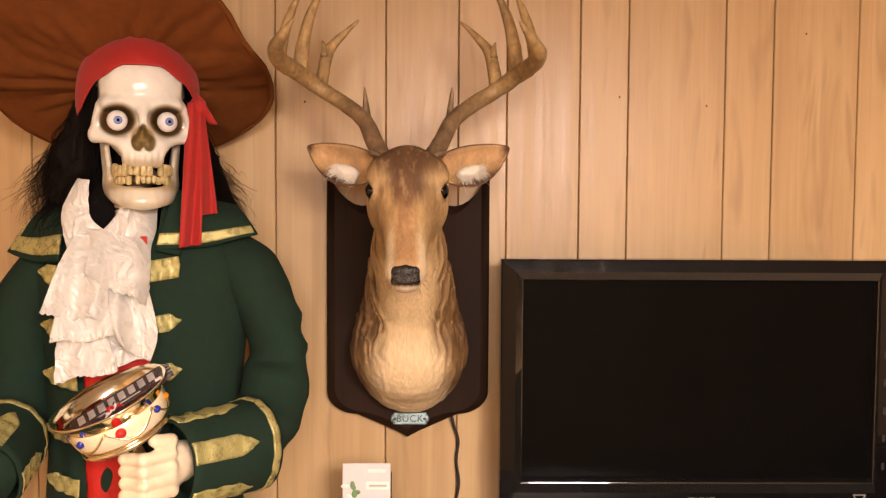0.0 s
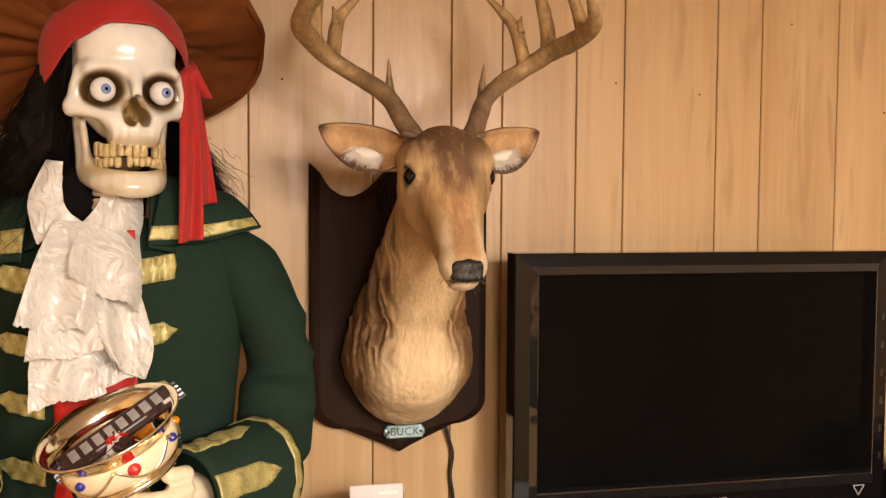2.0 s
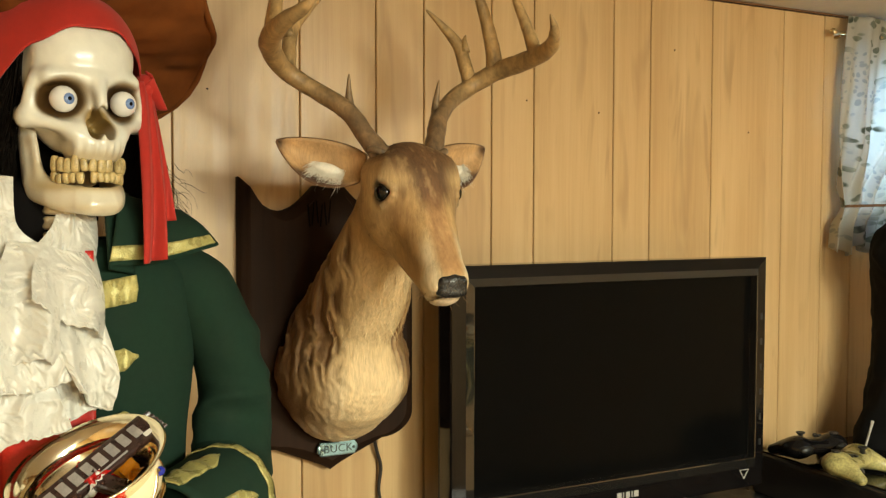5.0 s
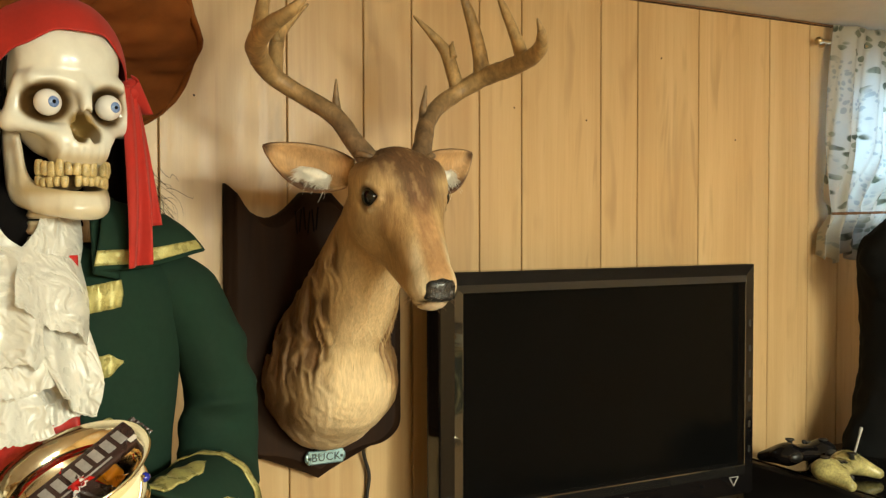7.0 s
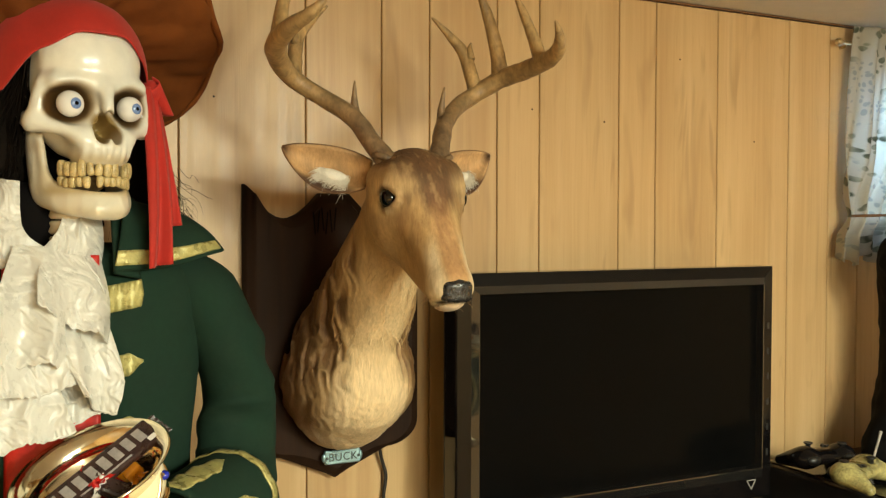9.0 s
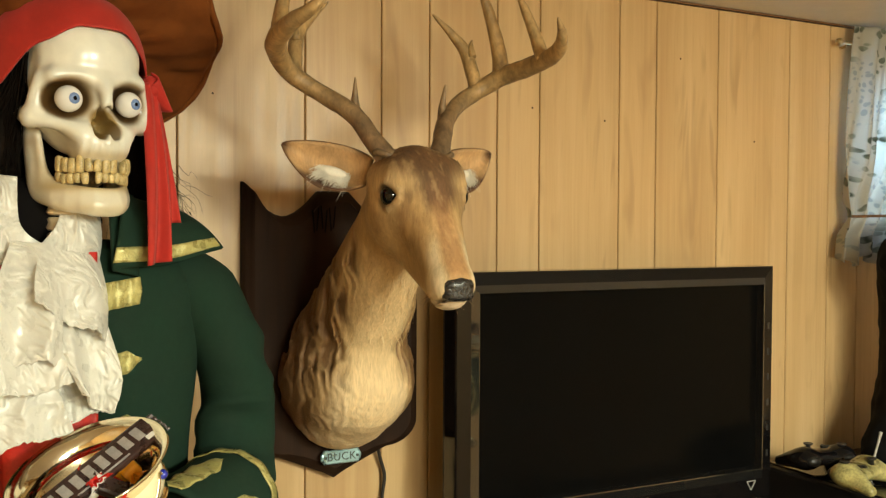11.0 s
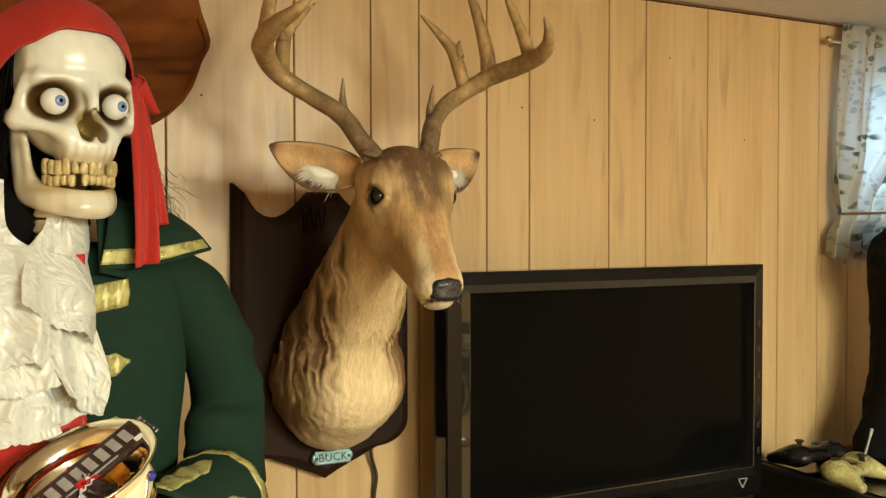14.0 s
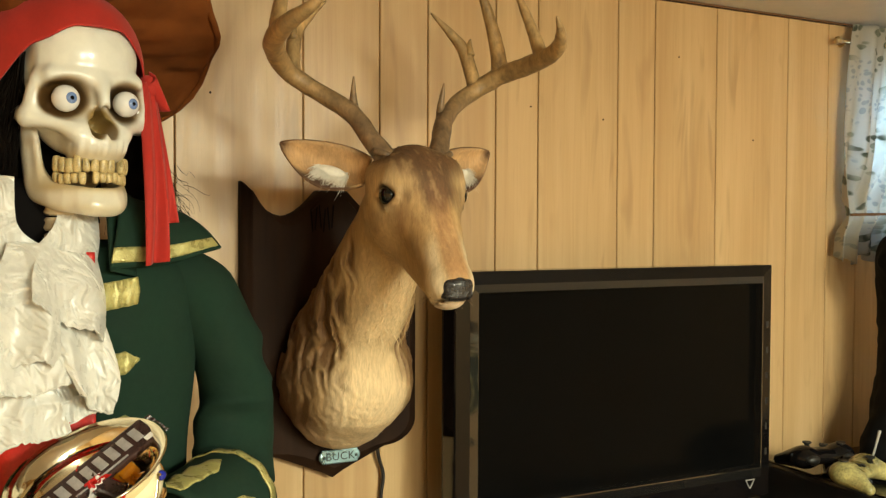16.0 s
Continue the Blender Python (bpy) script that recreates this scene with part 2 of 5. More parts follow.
# ---- materials ----
def wood_panel(name, base, dark, lite, gloss=0.42, spec=0.5):
    m, nt, bs = nodes_of(name)
    inf = nt.nodes.new("ShaderNodeObjectInfo")
    shift = nt.nodes.new("ShaderNodeVectorMath")
    shift.operation = 'MULTIPLY_ADD'
    nt.links.new(coords(nt), shift.inputs[0])
    shift.inputs[1].default_value = (1, 1, 1)
    sc = nt.nodes.new("ShaderNodeVectorMath")
    sc.operation = 'SCALE'
    sc.inputs[0].default_value = (3.7, 1.3, 7.9)
    nt.links.new(inf.outputs["Random"], sc.inputs["Scale"])
    nt.links.new(sc.outputs[0], shift.inputs[2])
    def stretched(sx, sz):
        mp = nt.nodes.new("ShaderNodeMapping")
        mp.inputs["Scale"].default_value = (sx, 1, sz)
        nt.links.new(shift.outputs[0], mp.inputs[0])
        return mp.outputs[0]
    broad = noise_of(nt, stretched(9, 0.9), 1.0, 3, 0.5, 0.6)
    grain = noise_of(nt, stretched(60, 1.6), 1.0, 5, 0.6, 0.8)
    fine = noise_of(nt, stretched(420, 12), 1.0, 2, 0.6)
    flame = noise_of(nt, stretched(17, 2.6), 1.0, 2, 0.5, 1.8)
    c = ramp(nt, broad, [(0.28, dark), (0.5, base), (0.74, lite)])
    c = mix(nt, 0.4, c, ramp(nt, grain, [(0.32, dark), (0.52, base), (0.7, lite)]))
    c = mix(nt, ramp(nt, flame, [(0.60, (0, 0, 0)), (0.72, (0.45, 0.45, 0.45))]), c, tuple(x * 0.72 for x in dark))
    c = mix(nt, ramp(nt, fine, [(0.58, (0, 0, 0)), (0.75, (0.34, 0.34, 0.34))]), c, dark)
    tone = ramp(nt, inf.outputs["Random"], [(0.0, (0.95, 0.945, 0.935)), (1.0, (1.04, 1.035, 1.03))])
    c = mix(nt, 1.0, c, tone, 'MULTIPLY')
    nt.links.new(c, bs.inputs["Base Color"])
    nt.links.new(ramp(nt, grain, [(0.3, (gloss - 0.06,) * 3), (0.7, (gloss + 0.08,) * 3)]), bs.inputs["Roughness"])
    bs.inputs["Specular IOR Level"].default_value = spec
    bump(nt, bs, fine, 0.25, 0.0006)
    return m


PANEL = wood_panel("wood_panelling", (0.590, 0.395, 0.192), (0.48, 0.297, 0.133), (0.67, 0.475, 0.25), 0.37)
PLAQUE = wood_panel("dark_stained_wood", (0.024, 0.012, 0.007), (0.014, 0.007, 0.004), (0.036, 0.018, 0.010), 0.62, 0.10)
GROOVE = simple("groove_brown", (0.16, 0.075, 0.028), 0.7, vary=0.3)
CEIL = simple("ceiling_white", (0.66, 0.63, 0.58), 0.85, vary=0.05, bumpd=0.001)
CARPET = simple("carpet_brown", (0.20, 0.15, 0.11), 0.95, vary=0.3, scale=60, bumpd=0.003)
BONE = painted("bone_plastic", 0.30, coat=0.5, fine=45, amount=0.10)
TOOTH = simple("yellowed_teeth", (0.52, 0.40, 0.18), 0.35, vary=0.45, scale=90)
EYEW = simple("eyeball_white", (0.80, 0.79, 0.77), 0.12, vary=0.03, coat=0.6)
IRIS = simple("blue_iris", (0.16, 0.25, 0.50), 0.2, vary=0.35, scale=400, coat=0.6)
DARK = simple("black_inside", (0.006, 0.005, 0.005), 0.8, vary=0.2, spec=0.05)
REDC = simple("red_cloth", (0.42, 0.018, 0.010), 0.8, vary=0.10, scale=25, bumpd=0.0004, sheen=0.1)
HATB = simple("brown_felt", (0.155, 0.046, 0.009), 0.95, vary=0.16, scale=12, bumpd=0.0005, spec=0.15)
HAIR = simple("black_hair", (0.008, 0.0055, 0.004), 0.75, vary=0.5, scale=90, spec=0.08)
GREEN = simple("green_cloth", (0.0105, 0.029, 0.018), 0.9, vary=0.16, scale=18, bumpd=0.0004, spec=0.2)
GOLDC = simple("gold_satin", (0.42, 0.38, 0.14), 0.30, metal=0.25, vary=0.30, scale=70, bumpd=0.0012, rvary=0.12)
SATIN = simple("white_satin", (0.64, 0.63, 0.575), 0.31, vary=0.05, scale=60, bumpd=0.0004, spec=0.7)
VEST = simple("red_satin", (0.52, 0.018, 0.012), 0.4, vary=0.2, scale=40, bumpd=0.001)
SILVER = simple("silver_metal", (0.6, 0.58, 0.55), 0.25, metal=1.0)
GOLDM = simple("pale_gold_chrome", (0.90, 0.80, 0.58), 0.10, metal=1.0, vary=0.05, rvary=0.03)
CREAM = simple("cream_enamel", (0.80, 0.70, 0.48), 0.25, vary=0.05, coat=0.4)
JEWR = simple("red_jewel", (0.55, 0.01, 0.01), 0.08, vary=0.1, coat=1.0)
JEWB = simple("blue_jewel", (0.01, 0.02, 0.30), 0.08, vary=0.1, coat=1.0)
JEWA = simple("amber_jewel", (0.65, 0.25, 0.01), 0.08, vary=0.1, coat=1.0)
WRAP = simple("brown_wrapper", (0.035, 0.014, 0.012), 0.3, vary=0.2, scale=80, bumpd=0.001, coat=0.3)
FOIL = simple("silver_foil", (0.55, 0.54, 0.55), 0.35, metal=0.6, vary=0.15, scale=100)
FUR = painted("deer_fur", 0.64, fine=330, bumpd=0.0015, stretch=(1.0, 0.8, 0.15), amount=0.26, spec=0.35)
ANTLER = painted("antler_plastic", 0.5, fine=130, bumpd=0.0014, stretch=(1, 1, 0.6), amount=0.55)
NOSE = simple("wet_black_nose", (0.012, 0.011, 0.011), 0.28, vary=0.2, scale=250, bumpd=0.0008, coat=0.4)
DEYE = simple("dark_glass_eye", (0.004, 0.003, 0.002), 0.04, vary=0.1, coat=0.2, spec=0.4)
PINK = simple("pink_mouth", (0.52, 0.15, 0.10), 0.35, vary=0.15)
TUFT = simple("white_ear_hair", (0.80, 0.75, 0.64), 0.8, vary=0.10, scale=200, bumpd=0.0008)
PLATE = simple("pewter_plate", (0.26, 0.40, 0.44), 0.32, metal=0.75, vary=0.25, scale=60, bumpd=0.0006)
INK = simple("dark_lettering", (0.05, 0.07, 0.07), 0.6, vary=0.2)
BLACKG = simple("gloss_black_plastic", (0.006, 0.005, 0.005), 0.08, vary=0.2, coat=0.05, rvary=0.04, spec=0.25)
RIM = simple("polished_black_rim", (0.016, 0.015, 0.014), 0.06, vary=0.2, coat=1.0, rvary=0.02, spec=1.0)
BLACKM = simple("matte_black_plastic", (0.012, 0.011, 0.010), 0.45, vary=0.2)
SCREEN = simple("dark_screen", (0.003, 0.003, 0.003), 0.14, vary=0.2, scale=6, rvary=0.03, spec=0.05)
GREY = simple("grey_mark", (0.40, 0.38, 0.35), 0.4, vary=0.1)
CORD = simple("black_cord", (0.02, 0.015, 0.012), 0.5)
CAMO = simple("camouflage_plastic", (0.34, 0.30, 0.12), 0.32, vary=0.75, scale=30)
CARDM = simple("grey_card", (0.66, 0.62, 0.62), 0.35, vary=0.06, coat=0.3)
CARDG = simple("green_print", (0.12, 0.25, 0.10), 0.4, vary=0.3, scale=150)
CARDW = simple("pale_print", (0.8, 0.76, 0.72), 0.4, vary=0.05)
BAG = simple("black_canvas", (0.006, 0.006, 0.006), 0.9, spec=0.1, vary=0.3, scale=40, bumpd=0.001)
CAB = simple("black_laminate", (0.014, 0.013, 0.013), 0.35, vary=0.2)
BRASS = simple("brass_rod", (0.55, 0.42, 0.22), 0.3, metal=1.0)
FRAMEW = simple("white_window_frame", (0.75, 0.74, 0.72), 0.5, vary=0.05)


def floral():
    """Off-white curtain cloth printed with grey-green leaves, letting light through."""
    m, nt, bs = nodes_of("floral_curtain")
    v = coords(nt)
    warp = add(nt, "TexNoise", Scale=14.0, Detail=2.0)
    nt.links.new(v, warp.inputs["Vector"])
    vv = mix(nt, 0.04, v, warp.outputs["Color"], 'ADD')
    def leaves(scale, lo, hi, stretch):
        mp = nt.nodes.new("ShaderNodeMapping")
        mp.inputs["Scale"].default_value = stretch
        mp.inputs["Rotation"].default_value = (0.0, 0.6, 0.0)
        nt.links.new(vv, mp.inputs[0])
        vo = add(nt, "TexVoronoi", Scale=scale)
        nt.links.new(mp.outputs[0], vo.inputs["Vector"])
        return ramp(nt, vo.outputs["Distance"], [(lo, (1, 1, 1)), (hi, (0, 0, 0))])
    groups = noise_of(nt, v, 7.0, 2)
    mask = ramp(nt, groups, [(0.44, (0, 0, 0)), (0.50, (1, 1, 1))])
    l1 = mix(nt, 1.0, leaves(27, 0.34, 0.42, (1, 0.2, 1.9)), mask, 'MULTIPLY')
    l2 = mix(nt, 1.0, leaves(80, 0.30, 0.42, (1, 0.2, 1.0)), ramp(nt, groups, [(0.42, (1, 1, 1)), (0.47, (0, 0, 0))]), 'MULTIPLY')
    tone = ramp(nt, noise_of(nt, v, 40.0, 2), [(0.35, (0.10, 0.115, 0.085)), (0.65, (0.30, 0.31, 0.24))])
    c = mix(nt, l1, (0.58, 0.55, 0.48), tone)
    c = mix(nt, l2, c, (0.38, 0.39, 0.37))
    nt.links.new(c, bs.inputs["Base Color"])
    bs.inputs["Roughness"].default_value = 0.9
    tr = nt.nodes.new("ShaderNodeBsdfTranslucent")
    nt.links.new(c, tr.inputs["Color"])
    ms = nt.nodes.new("ShaderNodeMixShader")
    ms.inputs[0].default_value = 0.5
    nt.links.new(bs.outputs[0], ms.inputs[1])
    nt.links.new(tr.outputs[0], ms.inputs[2])
    nt.links.new(ms.outputs[0], nt.nodes["Material Output"].inputs["Surface"])
    return m


CURTAIN = floral()


def glass():
    m, nt, bs = nodes_of("window_glass")
    bs.inputs["Transmission Weight"].default_value = 1.0
    bs.inputs["Roughness"].default_value = 0.0
    bs.inputs["Base Color"].default_value = (0.95, 0.98, 1, 1)
    return m


GLASS = glass()

# ---- the room ----
X0, X1, Y0, YW, ZC = -1.7, 2.5, -2.4, 1.595, 2.126
WX0, WX1, WZ0, WZ1 = 1.10, 1.85, 1.70, 2.03


def setting(name, bm, mat, label, cat):
    ob = part(name, bm, mat, None)
    return tagged(ob, label, cat, kind="structure")


setting("floor", box(X0 - 0.1, X1 + 0.1, Y0 - 0.1, YW + 0.1, -0.1, 0), CARPET, "brown short-pile carpet floor of the room", "floor")
setting("ceiling", box(X0 - 0.1, X1 + 0.1, Y0 - 0.1, YW + 0.1, ZC, ZC + 0.1), CEIL, "white painted low ceiling panel", "ceiling")
setting("wall_south", box(X0 - 0.1, X1 + 0.1, Y0 - 0.1, Y0, 0.004, ZC - 0.004), PANEL, "light wood panelled wall behind the viewer", "wall")
setting("wall_west", box(X0 - 0.1, X0, Y0 + 0.004, YW - 0.004, 0.004, ZC - 0.004), PANEL, "light wood panelled side wall", "wall")
setting("wall_east", box(X1, X1 + 0.1, Y0 + 0.004, YW - 0.004, 0.004, ZC - 0.004), PANEL, "light wood panelled side wall", "wall")
nb = bmesh.new()
for a, b, c, d in ((X0 - 0.1, WX0, 0.004, ZC - 0.004), (WX1, X1 + 0.1, 0.004, ZC - 0.004), (WX0, WX1, 0.004, WZ0), (WX0, WX1, WZ1, ZC - 0.004)):
    box(a, b, YW + 0.006, YW + 0.1, c, d, bm=nb)
north = setting("wall_north", nb, GROOVE, "wall of light wood panelling with dark vertical grooves", "wall")

win = empty("window_1", pose(0, 0, 0), "daylit window with a white frame behind the curtain", "window", kind="structure")
wf = bmesh.new()
for a, b, c, d in ((WX0, WX1, WZ0, WZ0 + 0.04), (WX0, WX1, WZ1 - 0.04, WZ1), (WX0, WX0 + 0.04, WZ0 + 0.04, WZ1 - 0.04), (WX1 - 0.04, WX1, WZ0 + 0.04, WZ1 - 0.04), (WX0 + 0.04, WX1 - 0.04, 1.86, 1.88)):
    box(a, b, YW + 0.03, YW + 0.07, c, d, 0.004, wf)
part("window_frame", wf, FRAMEW, win)
for za, zb in ((WZ0 + 0.04, 1.86), (1.88, WZ1 - 0.04)):
    pane = part("pane", box(WX0 + 0.04, WX1 - 0.04, YW + 0.045, YW + 0.05, za, zb), GLASS, win)
    pane.visible_shadow = False

crown = setting("trim", box(X0, X1, YW - 0.002, YW + 0.003, ZC - 0.0045, ZC - 0.001), GROOVE, "thin dark seam strip under the ceiling edge", "trim")

# ---- deer trophy ----
DX = -0.057          # plane of symmetry of the trophy


def trophy_plaque(parent):
    """Shield board: scooped top, straight sides, pointed foot, with a moulded edge."""
    def outline(inset):
        w, pts = 0.138 - inset, []
        top, tip, sh = 1.772 - inset, 1.325 + inset * 1.1, 1.405 + inset * 0.4
        for i in range(13):                      # scoop from the corner to the middle point
            s = i / 12
            x = -w + s * w
            pts.append((x, top - 0.044 * math.sin(math.pi * min(1, s / 0.82)) ** 0.9 - 0.012 * min(1, s / 0.82)))
        right = [(-x, z) for x, z in pts[::-1][1:]]
        pts += right
        for i in range(11):                      # rounded shoulder, then to the tip
            s = i / 10
            a = s * math.pi / 2
            pts.append((w - 0.052 * (1 - math.cos(a)), sh - 0.040 * math.sin(a)))
        pts += [(0.045, tip + 0.022), (0.018, tip + 0.010), (0, tip)]
        left = [(-x, z) for x, z in pts[-14:-1][::-1]]
        return pts + left
    rings = [(0.0, YW - 0.002), (0.0, 1.576), (0.004, 1.570), (0.012, 1.568), (0.015, 1.564)]
    lump = Lump()
    vs, n = [], 0
    for ins, y in rings:
        o = outline(ins)
        n = len(o)
        vs += [(DX - 0.004 + x, y, z) for x, z in o]
    fs = [(k * n + i, k * n + (i + 1) % n, (k + 1) * n + (i + 1) % n, (k + 1) * n + i) for k in range(len(rings) - 1) for i in range(n)]
    lump.put(vs, fs)
    bm = bmesh.new()
    me = lump.mesh("tmp", [])
    bm.from_mesh(me)
    bpy.data.meshes.remove(me)
    bm.verts.ensure_lookup_table()
    bm.faces.new([bm.verts[(len(rings) - 1) * n + i] for i in range(n)])
    bmesh.ops.triangulate(bm, faces=[f for f in bm.faces if len(f.verts) > 4])
    return part("plaque", bm, PLAQUE, parent, "dark stained wooden shield plaque")


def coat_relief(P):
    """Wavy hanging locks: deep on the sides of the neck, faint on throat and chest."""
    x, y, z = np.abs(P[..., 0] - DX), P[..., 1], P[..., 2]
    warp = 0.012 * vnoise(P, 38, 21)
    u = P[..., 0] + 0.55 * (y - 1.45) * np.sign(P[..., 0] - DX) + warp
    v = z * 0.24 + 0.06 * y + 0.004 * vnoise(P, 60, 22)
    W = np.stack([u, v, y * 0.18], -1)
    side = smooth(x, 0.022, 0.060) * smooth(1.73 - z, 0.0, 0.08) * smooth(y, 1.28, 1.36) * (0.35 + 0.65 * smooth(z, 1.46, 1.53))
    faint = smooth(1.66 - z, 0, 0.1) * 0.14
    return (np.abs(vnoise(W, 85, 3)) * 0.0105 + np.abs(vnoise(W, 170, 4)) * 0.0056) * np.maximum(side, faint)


def bust_shape(P):
    """Chest, neck, head and muzzle of the buck."""
    Q = P.copy()
    Q[..., 0] = np.abs(P[..., 0] - DX)
    x, y, z = Q[..., 0], Q[..., 1], Q[..., 2]
    chest = s_ball(Q, (0, 1.535, 1.488), (0.098, 0.122, 0.090))
    low = s_ball(Q, (0, 1.550, 1.436), (0.066, 0.058, 0.058))
    d = join(chest, low, 0.03)
    neck = s_rod(Q, (0, 1.515, 1.540), (0, 1.350, 1.712), 0.083, 0.047)
    d = join(d, neck, 0.022)
    crease = s_rod(Q, (0.020, 1.40, 1.545), (0.085, 1.47, 1.530), 0.004, 0.006)
    d = cut(d, crease, 0.016)
    cheek = s_ball(Q, (0.026, 1.292, 1.716), (0.026, 0.036, 0.034))
    d = join(d, cheek, 0.016)
    head = s_ball(Q, (0, 1.292, 1.752), (0.052, 0.066, 0.056))
    d = join(d, head, 0.03)
    brow = s_rod(Q, (0.030, 1.262, 1.768), (0.038, 1.300, 1.770), 0.022, 0.016)
    d = join(d, brow, 0.018)
    face = s_rod(Q, (0, 1.262, 1.735), (0, 1.193, 1.654), 0.042, 0.025)
    d = join(d, face, 0.02)
    jaw = s_rod(Q, (0, 1.300, 1.700), (0, 1.207, 1.632), 0.034, 0.016)
    d = join(d, jaw, 0.018)
    muz = s_ball(Q, (0.0, 1.186, 1.642), (0.027, 0.026, 0.023))
    d = join(d, muz, 0.010)
    lip = s_ball(Q, (0.0, 1.194, 1.6215), (0.015, 0.019, 0.0075))
    d = join(d, lip, 0.006)
    socket = s_ball(Q, (0.053, 1.258, 1.744), (0.012, 0.017, 0.014))
    d = cut(d, socket, 0.007)
    for a, b, r in (((0.0425, 1.239, 1.7500), (0.0500, 1.256, 1.7600), 0.0040), ((0.0500, 1.256, 1.7600), (0.0510, 1.277, 1.7530), 0.0040), ((0.0425, 1.239, 1.7410), (0.0485, 1.256, 1.7300), 0.0032), ((0.0485, 1.256, 1.7300), (0.0500, 1.277, 1.7390), 0.0032)):
        d = join(d, s_rod(Q, a, b, r, r), 0.004)
    mouth = np.abs((z - 1.6255) + 0.25 * (y - 1.18)) - 0.0012
    mouth = np.maximum(mouth, np.maximum(y - 1.245, s_ball(Q, (0, 1.19, 1.627), (0.10, 0.05, 0.05))))
    d = np.maximum(d, -mouth - 0.0002)
    nost = s_ball(Q, (0.012, 1.160, 1.641), (0.006, 0.008, 0.004))
    d = cut(d, nost, 0.003)
    # folds and locks of the winter coat on neck and chest
    d = d + coat_relief(P) - 0.002 * smooth(1.70 - z, 0.0, 0.08) * smooth(y, 1.30, 1.38)
    arcs = np.sqrt((x * 1.1) ** 2 + (z - 1.565) ** 2)
    A = np.stack([arcs, np.arctan2(x, 1.565 - z) * 0.02, y * 0.1], -1)
    d = d + 0.0009 * vnoise(A + 0.003 * np.stack([vnoise(P, 50, 17)] * 3, -1), 230, 15) * smooth(1.50 - z, 0, 0.03) * smooth(0.085 - x, 0, 0.03)
    edge = 0.006 * vnoise(P * np.array((1, 0.2, 1)), 60, 8)
    return np.maximum(d, y - 1.568) + edge * smooth(y, 1.52, 1.56) * 0.4


def bust_paint(V):
    x, y, z = np.abs(V[:, 0] - DX), V[:, 1], V[:, 2]
    n = vnoise(V, 35, 1)[:, None]
    col = np.tile(np.array((0.45, 0.290, 0.125)), (len(V), 1))
    def lay(w, c):
        nonlocal col
        w = np.clip(w, 0, 1)[:, None]
        col = col * (1 - w) + np.array(c) * w
    back = smooth(x, 0.022, 0.080) * smooth(y + 0.25 * (z - 1.5), 1.36, 1.51)
    lay(back * 0.9, (0.13, 0.064, 0.025))
    lay(smooth(y + 0.55 * (z - 1.6), 1.40, 1.50) * smooth(z, 1.56, 1.70) * 0.8, (0.22, 0.115, 0.048))
    lay(smooth(0.075 - x, 0, 0.045) * smooth(1.53 - z + 0.3 * (1.45 - y), 0, 0.07) * 0.85, (0.80, 0.640, 0.41))
    lay(smooth(1.435 - z, 0, 0.06) * 0.8, (0.60, 0.46, 0.33))
    lay(smooth(0.060 - x, 0, 0.040) * smooth(1.675 - z, 0, 0.05) * smooth(y, 1.22, 1.3) * 0.8, (0.76, 0.580, 0.33))
    rag = 0.010 * vnoise(np.stack([V[:, 0], y * 0.4, z * 0.4], -1), 110, 33)
    top = smooth(z + 0.35 * (1.30 - y) - 0.25 * x + rag, 1.752, 1.772) * smooth(0.060 - x, 0, 0.02)
    lay(top * 0.95, (0.085, 0.038, 0.017))
    lay(np.exp(-((x / 0.013) ** 2)) * smooth(z, 1.680, 1.765) * smooth(1.30 - y, 0, 0.03) * 0.35, (0.24, 0.120, 0.048))
    eye = np.sqrt((x - 0.047) ** 2 + (y - 1.258) ** 2 + (z - 1.7445) ** 2)
    lay(np.exp(-((eye / 0.023) ** 2)) * 0.9, (0.68, 0.50, 0.27))
    lay(np.exp(-(((x - 0.037) / 0.013) ** 2 + ((z - 1.760) / 0.011) ** 2)) * smooth(1.29 - y, 0, 0.02) * 0.9, (0.74, 0.52, 0.25))
    lay(np.exp(-((eye / 0.0170) ** 6)) * 0.95, (0.030, 0.015, 0.008))
    tear = np.sqrt((x - 0.040) ** 2 + ((z - 1.722) * 0.5) ** 2 + ((y - 1.235) * 0.6) ** 2)
    lay(np.exp(-((tear / 0.008) ** 2)) * 0.6, (0.16, 0.075, 0.03))
    lay(smooth(x, 0.014, 0.034) * smooth(1.262 - y, 0, 0.03) * smooth(z, 1.630, 1.66) * 0.35, (0.30, 0.165, 0.065))
    muz = smooth(1.205 - y, 0, 0.02)
    lay(muz * smooth(x, 0.010, 0.020) * 0.75, (0.70, 0.58, 0.38))
    lay(smooth(1.215 - y, 0, 0.02) * smooth(1.628 - z, 0, 0.008) * 0.8, (0.80, 0.70, 0.52))
    lay(smooth(1.225 - y, 0, 0.03) * smooth(z, 1.644, 1.660) * smooth(0.02 - x, 0, 0.012) * 0.6, (0.36, 0.17, 0.07))
    lay(smooth(1.19 - y, 0, 0.004) * smooth(0.021 - x, 0, 0.004) * np.exp(-(((z - 1.6265) / 0.0022) ** 4)) * 0.8, (0.03, 0.02, 0.015))
    lay(smooth(1.195 - y, 0, 0.006) * smooth(0.018 - x, 0, 0.004) * np.exp(-(((z - 1.6205) / 0.0034) ** 4)) * 0.12, (0.45, 0.12, 0.08))
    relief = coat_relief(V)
    # hollows between the locks go darker: crease shade put into the coat colour
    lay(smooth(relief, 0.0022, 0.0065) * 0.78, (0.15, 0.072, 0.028))
